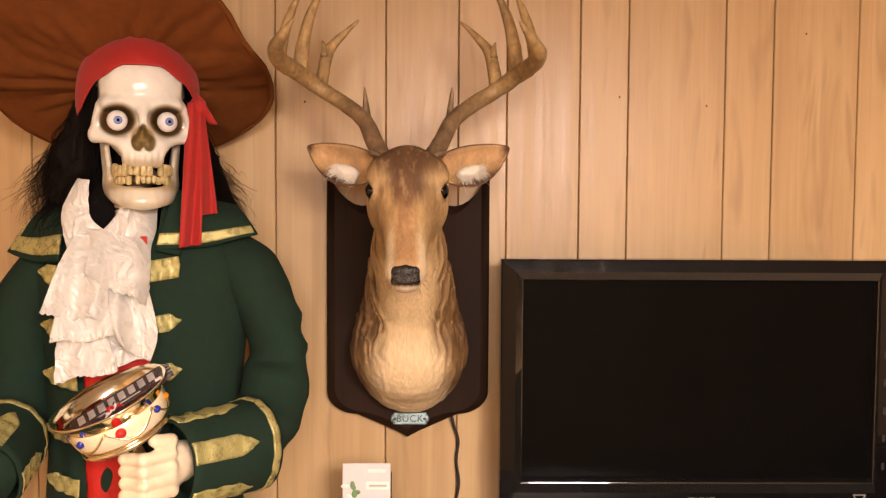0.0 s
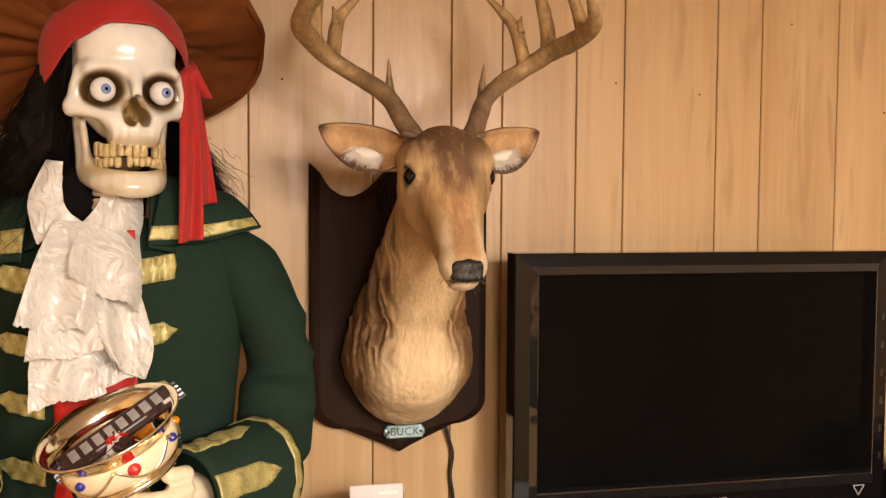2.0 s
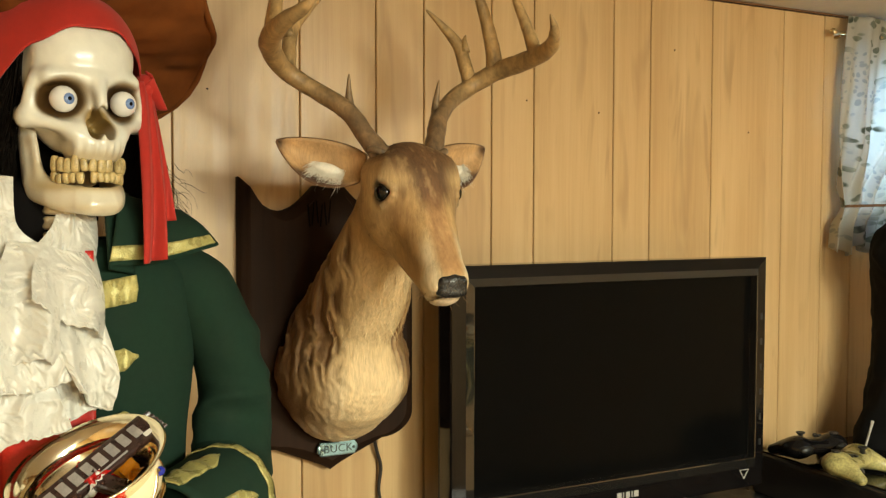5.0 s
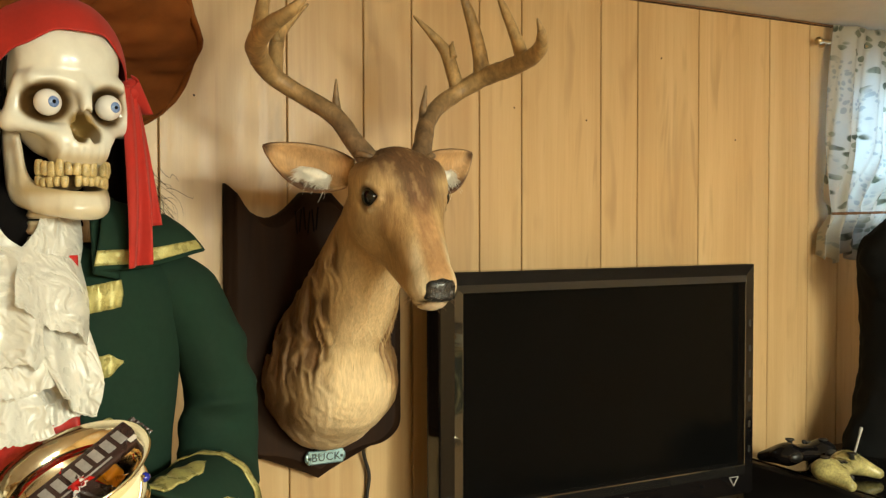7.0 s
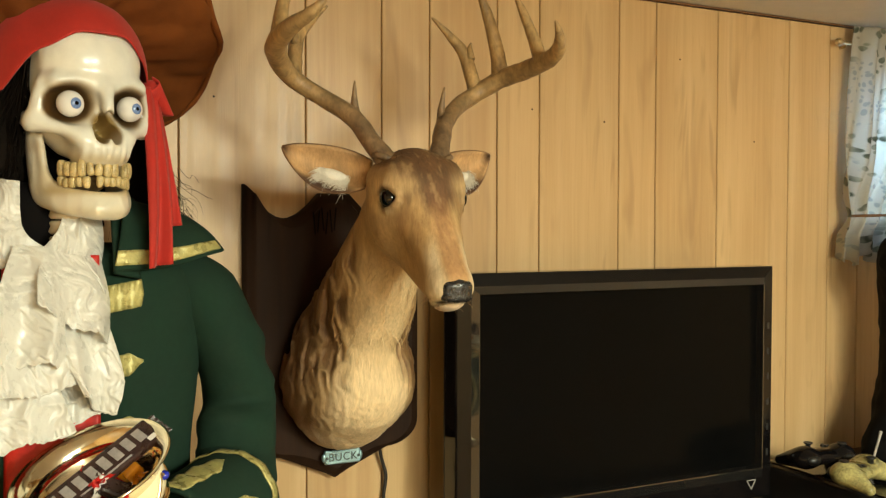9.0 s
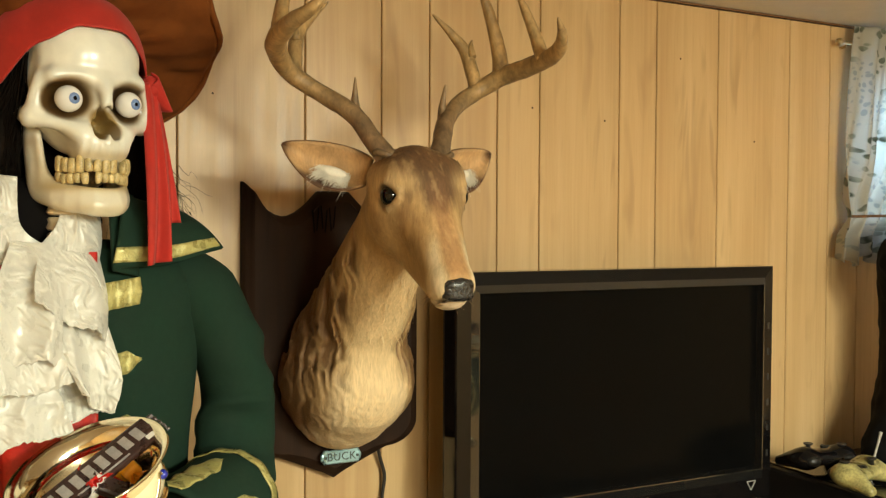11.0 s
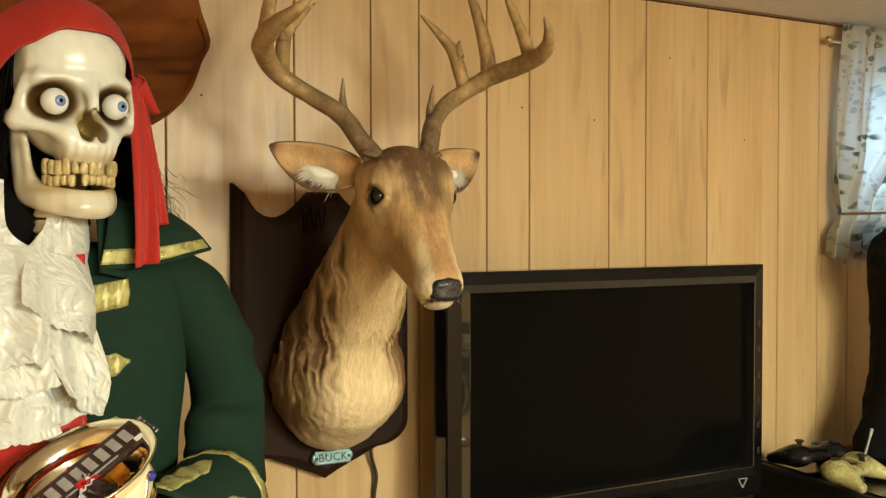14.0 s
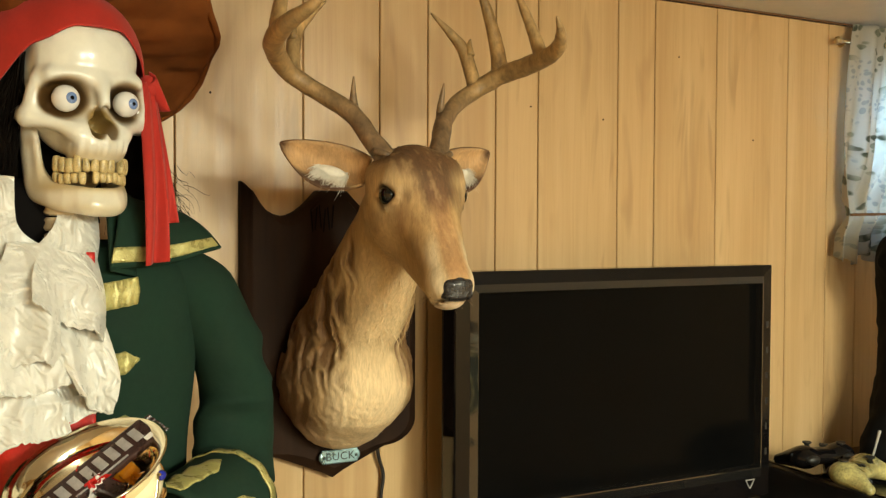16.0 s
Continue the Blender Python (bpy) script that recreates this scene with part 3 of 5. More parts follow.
    streak = vnoise(np.stack([V[:, 0] * 1.0, y * 0.22, z * 0.22], -1), 230, 31) + 0.6 * vnoise(np.stack([V[:, 0] * 1.0, y * 0.3, z * 0.3], -1), 480, 32)
    head = smooth(1.33 - y, 0, 0.03) * smooth(z, 1.665, 1.70)
    lay(smooth(streak, 0.1, 0.7) * head * 0.26, (0.20, 0.098, 0.040))
    lay(smooth(-streak, 0.2, 0.8) * head * 0.22, (0.70, 0.47, 0.22))
    return np.clip(col * (1 + 0.13 * n), 0.004, 0.9)


def deer_head(parent):
    """Head and antlers of the buck, one figure."""
    L = Lump()
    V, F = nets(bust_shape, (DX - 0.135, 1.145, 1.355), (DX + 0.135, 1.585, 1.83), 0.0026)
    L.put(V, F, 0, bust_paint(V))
    for sg in (-1, 1):
        # glass eyes
        orb(L, (DX + sg * 0.0462, 1.2585, 1.7450), (0.0104, 0.0145, 0.0125), 2)
        # ears: cupped leaf with a rolled rim
        base, tip = Vector((DX + sg * 0.048, 1.318, 1.775)), Vector((DX + sg * 0.146, 1.360, 1.809))
        ax = tip - base
        up = Vector((-sg * 0.30, 0.10, 0.95)).normalized()
        fw = ax.cross(up).normalized()
        if fw.y > 0:
            fw = -fw
        up = fw.cross(ax).normalized()
        if up.z < 0:
            up = -up
        A, B, C, Dd = (np.array(q) for q in (base, ax, up, fw))
        def ear(s, t, back=0.0):
            w = 0.031 * np.sin(np.pi * np.clip(0.16 + 0.84 * s, 0, 1)) ** 0.75 * (1 - 0.15 * s)
            k = (t - 0.5) * 2
            dep = 0.020 * (1 - k * k) * np.sin(np.pi * np.clip(0.12 + 0.85 * s, 0, 1))
            p = A + s[..., None] * B * 1.0 + (k * w - 0.008 * np.sin(np.pi * s))[..., None] * C - (dep + back)[..., None] * Dd
            return p[..., 0], p[..., 1], p[..., 2]
        k0 = len(L.v)
        sheet(L, lambda s, t: ear(s, t), 22, 15, 0.0035, 0)
        vv = np.array(L.v[k0:])
        rel = vv - A
        s = np.clip(rel @ B / (B @ B), 0, 1)
        k = (rel @ C) / 0.031
        front = np.concatenate([np.ones(22 * 15), np.zeros(22 * 15)])
        mid = vv.reshape(2, -1, 3)
        isfront = ((mid[0] - mid[1]) @ Dd).mean() > 0
        fr = front if isfront else 1 - front
        inner = np.array((0.52, 0.32, 0.15)) * np.ones((len(vv), 1))
        n = vnoise(vv, 60, 2)[:, None]
        inner = inner * (1 + 0.2 * n)
        outer = np.array((0.20, 0.10, 0.045)) * np.ones((len(vv), 1))
        rimw = (smooth(np.abs(k), 0.62, 0.95) + smooth(s, 0.86, 0.98) + smooth(k, 0.35, 0.9) * 0.6).clip(0, 1)[:, None]
        col = inner * (1 - rimw) + np.array((0.085, 0.04, 0.02)) * rimw
        col = np.where(fr[:, None] > 0.5, col, outer)
        L.c[k0:] = [tuple(c) for c in col]
        # white hair inside the ear
        rnd = random.Random(5 + sg)
        Bn, Cn, Dn = (q / np.linalg.norm(q) for q in (B, C, Dd))
        turn = Matrix((Vector(Bn), Vector(Cn), Vector(Dn))).transposed().to_4x4()
        orb(L, A + 0.37 * B - 0.014 * Cn - 0.007 * Dn, (0.021, 0.0085, 0.0085), 3, m=turn)
        for i in range(420):
            s0 = rnd.uniform(0.18, 0.55)
            a = A + s0 * B - rnd.uniform(0.008, 0.022) * Cn - 0.003 * Dn
            d = Bn * rnd.uniform(-0.004, 0.012) - Cn * rnd.uniform(0.003, 0.014) * (1 if i % 9 else 1.9) + Dn * rnd.uniform(0.000, 0.004)
            tube(L, [a, a + d * 0.5 + Dn * 0.0015, a + d], [0.00035, 0.0003, 0.0001], 3, 3)
        # antlers
        def at(x, y, z):
            return (DX + sg * x, y, z)
        def horn(pts, rad, n=10):
            k1 = len(L.v)
            tube(L, [at(*p) for p in pts], rad, n, 1, rough=0.07, freq=110)
            q = np.array(L.v[k1:])
            w = smooth(np.linalg.norm(q - np.array(at(0.04, 1.29, 1.79)), axis=1), 0.03, 0.22)[:, None]
            col = np.array((0.19, 0.117, 0.060)) * (1 - w) + np.array((0.45, 0.285, 0.115)) * w
            tipw = np.linspace(0, 1, len(q))[:, None] ** 4
            col = col * (1 - 0.35 * tipw) + np.array((0.30, 0.20, 0.10)) * 0.35 * tipw
            L.c[k1:] = [tuple(c) for c in np.clip(col * (1 + 0.35 * vnoise(q, 90, 6)[:, None]), 0, 1)]
        beam = [(0.030, 1.287, 1.782), (0.046, 1.308, 1.812), (0.063, 1.330, 1.845), (0.095, 1.356, 1.872), (0.130, 1.364, 1.894), (0.156, 1.340, 1.912), (0.172, 1.292, 1.920), (0.173, 1.240, 1.928), (0.158, 1.205, 1.940), (0.142, 1.190, 1.958)]
        horn(beam, [0.0155, 0.0125, 0.0115, 0.0112, 0.0115, 0.0125, 0.0125, 0.0105, 0.007, 0.0012])
        horn([(0.059, 1.330, 1.842), (0.060, 1.336, 1.860), (0.062, 1.330, 1.892)], [0.008, 0.0055, 0.0010], 8)
        horn([(0.128, 1.366, 1.890), (0.124, 1.378, 1.925), (0.117, 1.386, 1.952), (0.098, 1.392, 1.975), (0.075, 1.397, 1.997)], [0.0105, 0.0095, 0.0085, 0.0055, 0.0012])
        horn([(0.124, 1.374, 1.940), (0.124, 1.378, 1.955), (0.127, 1.380, 1.964)], [0.006, 0.004, 0.0008], 7)
        horn([(0.154, 1.345, 1.908), (0.152, 1.352, 1.950), (0.140, 1.358, 2.000), (0.118, 1.356, 2.045)], [0.0120, 0.0100, 0.0075, 0.0012])
        horn([(0.172, 1.270, 1.924), (0.168, 1.282, 1.955), (0.158, 1.292, 1.990), (0.146, 1.298, 2.018)], [0.0095, 0.0080, 0.0060, 0.0010])
        ring = [at(0.034 + 0.0165 * math.cos(a), 1.291 + 0.0145 * math.sin(a), 1.789 + 0.005 * math.sin(a + 2) + 0.004 * math.cos(a)) for a in (2 * math.pi * i / 20 for i in range(21))]
        k2 = len(L.v)
        tube(L, ring, [0.0042] * 21, 8, 1, rough=0.22, freq=170)          # burr round the pedicle
        q = np.array(L.v[k2:])
        L.c[k2:] = [tuple(c) for c in np.array((0.20, 0.125, 0.065)) * (1 + 0.4 * vnoise(q, 150, 6)[:, None])]
    # coat hairs: fine locks laid over neck, chest and crown
    rr = np.random.RandomState(4)
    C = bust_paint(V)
    pick = rr.choice(len(V), 1500)
    mid = np.array((DX, 1.45, 1.56))
    hv, hf, hc = [], [], []
    for i in pick:
        p = V[i]
        if p[1] < 1.275 and not (p[2] > 1.775):
            continue
        if p[2] < 1.485:
            continue
        ln = rr.uniform(0.010, 0.024) if p[1] > 1.33 else rr.uniform(0.004, 0.009)
        ax = p - np.array((DX, 1.56 - (p[2] - 1.45) * 0.95, p[2])) if p[1] > 1.33 else p - np.array((DX, 1.29, 1.74))
        nn = ax / (np.linalg.norm(ax) + 1e-9)
        flow = np.array((0.18 * np.sign(p[0] - DX) + rr.normal(0, 0.16), 0.45 + rr.normal(0, 0.15), -0.9)) if p[1] > 1.33 else np.array((rr.normal(0, 0.25), 0.9, 0.25))
        flow -= nn * (flow @ nn)
        flow /= np.linalg.norm(flow)
        w = np.cross(flow, nn) * rr.uniform(0.0004, 0.0008)
        q = p + flow * ln * 0.5 + nn * 0.0008
        e = p + flow * ln - nn * 0.0010
        k = len(hv)
        hv += [p - w - nn * 0.0006, p + w - nn * 0.0006, q + w * 0.8, q - w * 0.8, e]
        hf += [(k, k + 1, k + 2, k + 3), (k + 3, k + 2, k + 4)]
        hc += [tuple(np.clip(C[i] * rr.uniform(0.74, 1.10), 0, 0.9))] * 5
    L.put(hv, hf, 0, hc)
    # moulded nose pad with nostrils
    def pad_shape(P):
        Q = P.copy()
        Q[..., 0] = np.abs(P[..., 0] - DX)
        d = s_rod(Q, (0, 1.1675, 1.6445), (0.0095, 1.1690, 1.6435), 0.0098, 0.0088)
        d = join(d, s_ball(Q, (0, 1.1710, 1.6305), (0.0180, 0.0110, 0.0052)), 0.010)
        return cut(d, s_ball(Q, (0.0135, 1.1565, 1.6405), (0.0040, 0.005, 0.0022)), 0.002)
    V, F = nets(pad_shape, (DX - 0.03, 1.145, 1.62), (DX + 0.03, 1.19, 1.665), 0.0014)
    L.put(V, F, 4)
    # whiskers under chin and cheeks
    rnd = random.Random(3)
    for i in range(36):
        sg = rnd.choice((-1, 1))
        a = np.array((DX + sg * rnd.uniform(0.004, 0.022), rnd.uniform(1.19, 1.23), 1.628 + rnd.uniform(-0.008, 0.012)))
        b = a + np.array((sg * rnd.uniform(0.003, 0.016), rnd.uniform(-0.008, 0.006), -rnd.uniform(0.003, 0.016)))
        tube(L, [a, (a + b) / 2, b], [0.0003, 0.0002, 0.0001], 3, 0, (0.3, 0.2, 0.1))
    ob = new("deer_bust", L.mesh("deer_bust", [FUR, ANTLER, DEYE, TUFT, NOSE]))
    ob.parent = parent
    return tagged(ob, "moulded tan-furred deer head with brown antlers")


trophy = empty("deer_trophy", pose(0, 0, 0), "mounted tan deer head with antlers on a dark wooden shield plaque", "wall trophy")
trophy_plaque(trophy)
deer_head(trophy)
# name plate
np_b = box(-0.0285, 0.0285, -0.003, 0.003, -0.0105, 0.0105, 0.002)
plate = part("nameplate", np_b, PLATE, trophy, "worn blue-grey metal name plate", m=pose(DX, 1.5540, 1.3625, -3))
for sg in (-1, 1):
    part("screw", box(sg * 0.025 - 0.002, sg * 0.025 + 0.002, -0.0052, -0.002, -0.002, 0.002, 0.001), INK, plate)
    part("end_scroll", orb(Lump(), (sg * 0.0285, 0, 0), (0.004, 0.0026, 0.007)), PLATE, plate, smooth=True)
fc = bpy.data.curves.new("lettering", 'FONT')
fc.body, fc.size, fc.extrude, fc.align_x, fc.align_y = "BUCK", 0.0165, 0.0005, 'CENTER', 'CENTER'
fc.space_character = 1.1
fc.materials.append(INK)
ft = new("lettering", fc)
ft.parent = plate
ft.matrix_basis = pose(0, -0.0036, 0, 90)
for i in range(6):                                # burnt tally marks at the top of the board
    part("burnt_mark", box(-0.0010, 0.0010, -0.0006, 0.001, -0.017, 0.017), DARK, trophy, m=pose(DX - 0.040 + i * 0.0065, 1.5636, 1.715 + 0.003 * (i % 3), 0, 5 * ((i % 2) * 2 - 1)))

# ---- pirate figure: one mesh, standing at (-0.44, 1.36), turned 20 degrees; x across, -y to its front ----
PIRATE = pose(-0.44, 1.36, 0, 0, 0, 20)
BX = -0.020                        # middle of the body, which is turned by BODY against the head
BODY = pose(0, 0, 0, 0, 0, -25)
(M_BONE, M_TOOTH, M_WHITE, M_IRIS, M_DARK, M_RED, M_HAT, M_HAIR, M_GREEN, M_GOLD, M_SATIN, M_VEST, M_SILV) = range(13)


def skull_shape(P):
    Q = P.copy()
    Q[..., 0] = np.abs(P[..., 0]) * 1.045
    x, y, z = Q[..., 0], Q[..., 1], Q[..., 2]
    d = s_ball(Q, (0, 0.010, 1.890), (0.066, 0.088, 0.070))
    d = join(d, s_ball(Q, (0, -0.038, 1.888), (0.058, 0.045, 0.050)), 0.02)
    d = join(d, s_ball(Q, (0, -0.030, 1.835), (0.052, 0.048, 0.050)), 0.02)
    d = join(d, s_rod(Q, (0.0, -0.080, 1.862), (0.046, -0.066, 1.864), 0.009, 0.010), 0.008)      # brow
    d = join(d, s_rod(Q, (0.057, -0.052, 1.862), (0.060, -0.048, 1.828), 0.008, 0.010), 0.012)    # outer orbit
    d = join(d, s_rod(Q, (0.061, -0.046, 1.822), (0.026, -0.078, 1.806), 0.0110, 0.0095), 0.007)   # cheek bone
    d = join(d, s_rod(Q, (0.061, -0.040, 1.822), (0.060, 0.01, 1.835), 0.009, 0.007), 0.010)
    d = join(d, s_rod(Q, (0.0, -0.086, 1.852), (0.0, -0.090, 1.834), 0.0085, 0.007), 0.008)       # nasal bone
    d = join(d, s_ball(Q, (0, -0.066, 1.798), (0.036, 0.032, 0.028)), 0.012)                      # upper jaw
    under = s_ball(Q, (0.052, -0.055, 1.790), (0.022, 0.05, 0.020))
    d = cut(d, under, 0.010)
    d = np.where(z < 1.778, np.maximum(d, (1.778 - z)), d)
    sock = s_ball(Q, (0.0325, -0.090, 1.842), (0.0235, 0.036, 0.0195))
    d = cut(d, sock, 0.008)
    nose = join(s_ball(Q, (0.0078, -0.090, 1.811), (0.0080, 0.040, 0.0115)), s_ball(Q, (0, -0.090, 1.823), (0.0062, 0.040, 0.0125)), 0.004)
    d = cut(d, nose, 0.0022)
    temple = s_ball(Q, (0.082, -0.035, 1.880), (0.022, 0.03, 0.03))
    d = cut(d, temple, 0.012)
    # ridges of the tooth roots
    d = d - 0.0009 * np.cos(x * 2 * math.pi / 0.0088) * np.exp(-(((z - 1.790) / 0.009) ** 2)) * smooth(-y, 0.055, 0.075)
    # lower jaw: a tall curved bar, chin, and a thin ramus with a sharp front edge
    T = Q * np.array((1, 1, 0.56))
    def slab(a, b, ra, rb):
        return s_rod(T, (a[0], a[1], a[2] * 0.56), (b[0], b[1], b[2] * 0.56), ra, rb)
    line = ((0.0, -0.0845, 1.7362, 0.0080), (0.011, -0.0835, 1.7365, 0.0080), (0.021, -0.0765, 1.7375, 0.0081), (0.030, -0.0640, 1.7395, 0.0083), (0.037, -0.0480, 1.7430, 0.0088), (0.0435, -0.0180, 1.7540, 0.0105))
    j = np.full(x.shape, 9.0)
    for a, b in zip(line, line[1:]):
        j = np.minimum(j, slab(a[:3], b[:3], a[3], b[3]))
    j = join(j, s_ball(Q, (0.0, -0.0850, 1.7310), (0.020, 0.0090, 0.0075)), 0.008)
    S = Q * np.array((1, 0.5, 1))
    j = join(j, s_rod(S, (0.0445, -0.0060, 1.757), (0.0520, -0.0060, 1.822), 0.0078, 0.0062), 0.006)
    j = join(j, s_rod(Q, (0.0420, -0.0330, 1.752), (0.0475, -0.0270, 1.808), 0.0038, 0.0030), 0.007)
    return np.minimum(d, j)


def skull_paint(V):
    x, y, z = np.abs(V[:, 0]), V[:, 1], V[:, 2]
    col = np.tile(np.array((0.765, 0.755, 0.67)), (len(V), 1))
    def lay(w, c):
        nonlocal col
        w = np.clip(w, 0, 1)[:, None]
        col = col * (1 - w) + np.array(c) * w
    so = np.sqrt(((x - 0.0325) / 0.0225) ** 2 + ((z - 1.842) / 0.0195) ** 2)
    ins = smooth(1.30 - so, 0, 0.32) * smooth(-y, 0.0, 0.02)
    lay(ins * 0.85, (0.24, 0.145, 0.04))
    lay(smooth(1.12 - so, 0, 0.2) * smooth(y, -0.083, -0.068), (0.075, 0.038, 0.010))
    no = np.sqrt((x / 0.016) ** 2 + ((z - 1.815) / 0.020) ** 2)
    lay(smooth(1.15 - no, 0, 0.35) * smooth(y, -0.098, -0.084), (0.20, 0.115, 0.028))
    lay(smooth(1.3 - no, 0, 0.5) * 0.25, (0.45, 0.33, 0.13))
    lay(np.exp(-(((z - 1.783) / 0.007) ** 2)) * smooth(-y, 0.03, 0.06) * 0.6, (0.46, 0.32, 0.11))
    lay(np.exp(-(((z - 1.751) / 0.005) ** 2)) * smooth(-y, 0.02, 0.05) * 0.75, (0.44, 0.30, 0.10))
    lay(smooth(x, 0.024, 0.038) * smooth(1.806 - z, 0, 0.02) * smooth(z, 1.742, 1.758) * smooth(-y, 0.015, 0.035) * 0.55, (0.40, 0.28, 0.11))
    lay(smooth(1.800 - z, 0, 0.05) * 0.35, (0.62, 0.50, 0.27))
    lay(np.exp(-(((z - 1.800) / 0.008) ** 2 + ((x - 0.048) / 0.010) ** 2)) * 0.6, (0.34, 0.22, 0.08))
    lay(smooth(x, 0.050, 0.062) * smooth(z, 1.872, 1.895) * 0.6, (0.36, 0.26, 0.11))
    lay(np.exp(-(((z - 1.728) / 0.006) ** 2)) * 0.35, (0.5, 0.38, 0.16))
    return np.clip(col * (1 + 0.06 * vnoise(V, 60, 3)[:, None]), 0, 0.85)


def torso(z):
    """Half width, half depth of the coat's body at a height."""
    k = np.clip((1.66 - z) / 0.30, 0, 1)
    return 0.170 - 0.028 * np.sin(k * math.pi * 0.5) + 0.03 * np.clip((1.36 - z) / 0.4, 0, 1), 0.088 - 0.004 * k


def front(x, z, out=0.0):
    a, b = torso(z)
    q = np.clip(1 - ((x - BX) / (a + out)) ** 2, 0.02, 1)
    return 0.040 - (b + out) * np.sqrt(q)


def pirate():
    L = Lump()
    rnd = random.Random(11)
    # skull, teeth, eyes
    V, F = nets(skull_shape, (-0.085, -0.115, 1.715), (0.085, 0.11, 1.972), 0.0023)
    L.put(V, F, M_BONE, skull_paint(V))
    def tooth(x, y, z, rx, ry, rz, turn, flare):
        vs, fs, nu, nv = [], [], 12, 8
        pw = lambda q, e: math.copysign(abs(q) ** e, q)
        M = pose(x, y, z, 0, rnd.uniform(-6, 6), -turn)
        for i in range(nv + 1):
            a = math.pi * i / nv - math.pi / 2
            for j in range(nu):
                b = 2 * math.pi * j / nu
                vs.append(M @ Vector((rx * (1 + flare * math.sin(a)) * pw(math.cos(a), 0.45) * pw(math.cos(b), 0.6), ry * pw(math.cos(a), 0.45) * pw(math.sin(b), 0.6), rz * pw(math.sin(a), 0.75))))
        for i in range(nv):
            for j in range(nu):
                fs.append((i * nu + j, i * nu + (j + 1) % nu, (i + 1) * nu + (j + 1) % nu, (i + 1) * nu + j))
        L.put(vs, fs, M_TOOTH)
    def row(n, step, rad, z, h, w, gaps, yc, flare):
        for i in range(-n, n + 1):
            if i in gaps:
                continue
            a = radians(i * step + rnd.uniform(-1.2, 1.2))
            hh = h * rnd.uniform(0.84, 1.12)
            tooth(rad * math.sin(a), yc - 0.0375 * math.cos(a), z + rnd.uniform(-0.0012, 0.0012), w * rnd.uniform(0.88, 1.06), 0.0042, hh, -math.degrees(a), flare)
    row(6, 12.6, 0.0372, 1.7740, 0.0086, 0.0043, (2,), -0.0485, -0.22)
    row(7, 11.2, 0.0350, 1.7605, 0.0060, 0.0039, (-2,), -0.0470, 0.22)
    # brown filler ball added behind the teeth for the mouth's shaded hollow
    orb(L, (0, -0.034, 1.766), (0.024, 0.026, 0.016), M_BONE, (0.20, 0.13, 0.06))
    for sg in (-1, 1):
        e = np.array((sg * 0.0325, -0.0720, 1.841))
        orb(L, e, 0.0138, M_WHITE, nu=28, nv=18)
        g = np.array((0.055 if sg < 0 else 0.15, -1.0, -0.03))
        g /= np.linalg.norm(g)
        rot = Vector((0, 0, 1)).rotation_difference(Vector(g)).to_matrix().to_4x4()
        T = Matrix.Translation(e) @ rot
        lathe(L, [(0.0, 0.01445), (0.0030, 0.01415), (0.0054, 0.01320), (0.0058, 0.01270)], 24, M_IRIS, m=T)
        lathe(L, [(0.0, 0.01475), (0.0012, 0.01466), (0.0021, 0.01425)], 18, M_DARK, m=T)
    # neck bones
    for i in range(6):
        z = 1.655 + i * 0.0165
        lathe(L, [(0.0, 0.0), (0.0200, 0.001), (0.0225, 0.004), (0.0200, 0.010), (0.0215, 0.013), (0.019, 0.0155), (0, 0.016)], 20, M_BONE, (0.62, 0.54, 0.38), pose(-0.015, -0.018 - 0.003 * i, z))
    # red head scarf: a cap down to the brow line, lower at the sides and back
    def scarf(s, t):
        a = (s - 0.5) * 2 * math.pi
        q = np.abs(s - 0.5)
        low = 1.9155 - 0.018 * smooth(q, 0.05, 0.14) - 0.050 * smooth(q, 0.13, 0.24)
        zz = low + (1.968 - low) * t
        k = np.clip((zz - 1.872) / 0.097, -1, 1)
        r = np.sqrt(np.clip(1 - np.abs(k) ** 2.8, 0.0, 1)) * (1 + 0.010 * np.sin(a * 7 + t * 3) * (1 - t))
        wide = 0.0735 + 0.011 * smooth(q, 0.12, 0.24)
        return np.sin(a) * wide * r, 0.008 - np.cos(a) * 0.097 * r - 0.003 * (1 - t), zz
    sheet(L, scarf, 90, 26, 0.002, M_RED)
    # knot and tails on the figure's left
    orb(L, (0.078, -0.034, 1.868), (0.012, 0.014, 0.014), M_RED)
    sheet(L, lambda s, t: (0.076 + 0.024 * s + 0.004 * np.sin(t * 5), -0.040 + 0.012 * s - 0.010 * np.sin(t * math.pi), 1.885 - 0.042 * s - 0.020 * t * (1 - s * 0.6) + 0.008 * s * t), 14, 12, 0.002, M_RED)
    def tail(x0, x1, w0, w1, zb, y0, y1, ph):
        def fn(s, t):
            w = w0 + (w1 - w0) * t ** 0.7
            xc = x0 + (x1 - x0) * t
            return (xc + (s - 0.5) * w, y0 + (y1 - y0) * np.sin(t * 1.5) + 0.005 * np.sin(s * 7 + ph + t * 2) * (0.4 + t) + 0.004 * (s - 0.5), 1.872 + (zb - 1.872) * t + 0.004 * s * t)
        sheet(L, fn, 16, 40, 0.0022, M_RED)
    tail(0.076, 0.083, 0.016, 0.034, 1.711, -0.036, -0.064, 0.5)
    tail(0.072, 0.060, 0.018, 0.030, 1.668, -0.042, -0.082, 2.0)
    # hat: wide floppy brim tipped back, low crown
    T = pose(-0.018, 0.030, 1.902, -36, 4, 0)
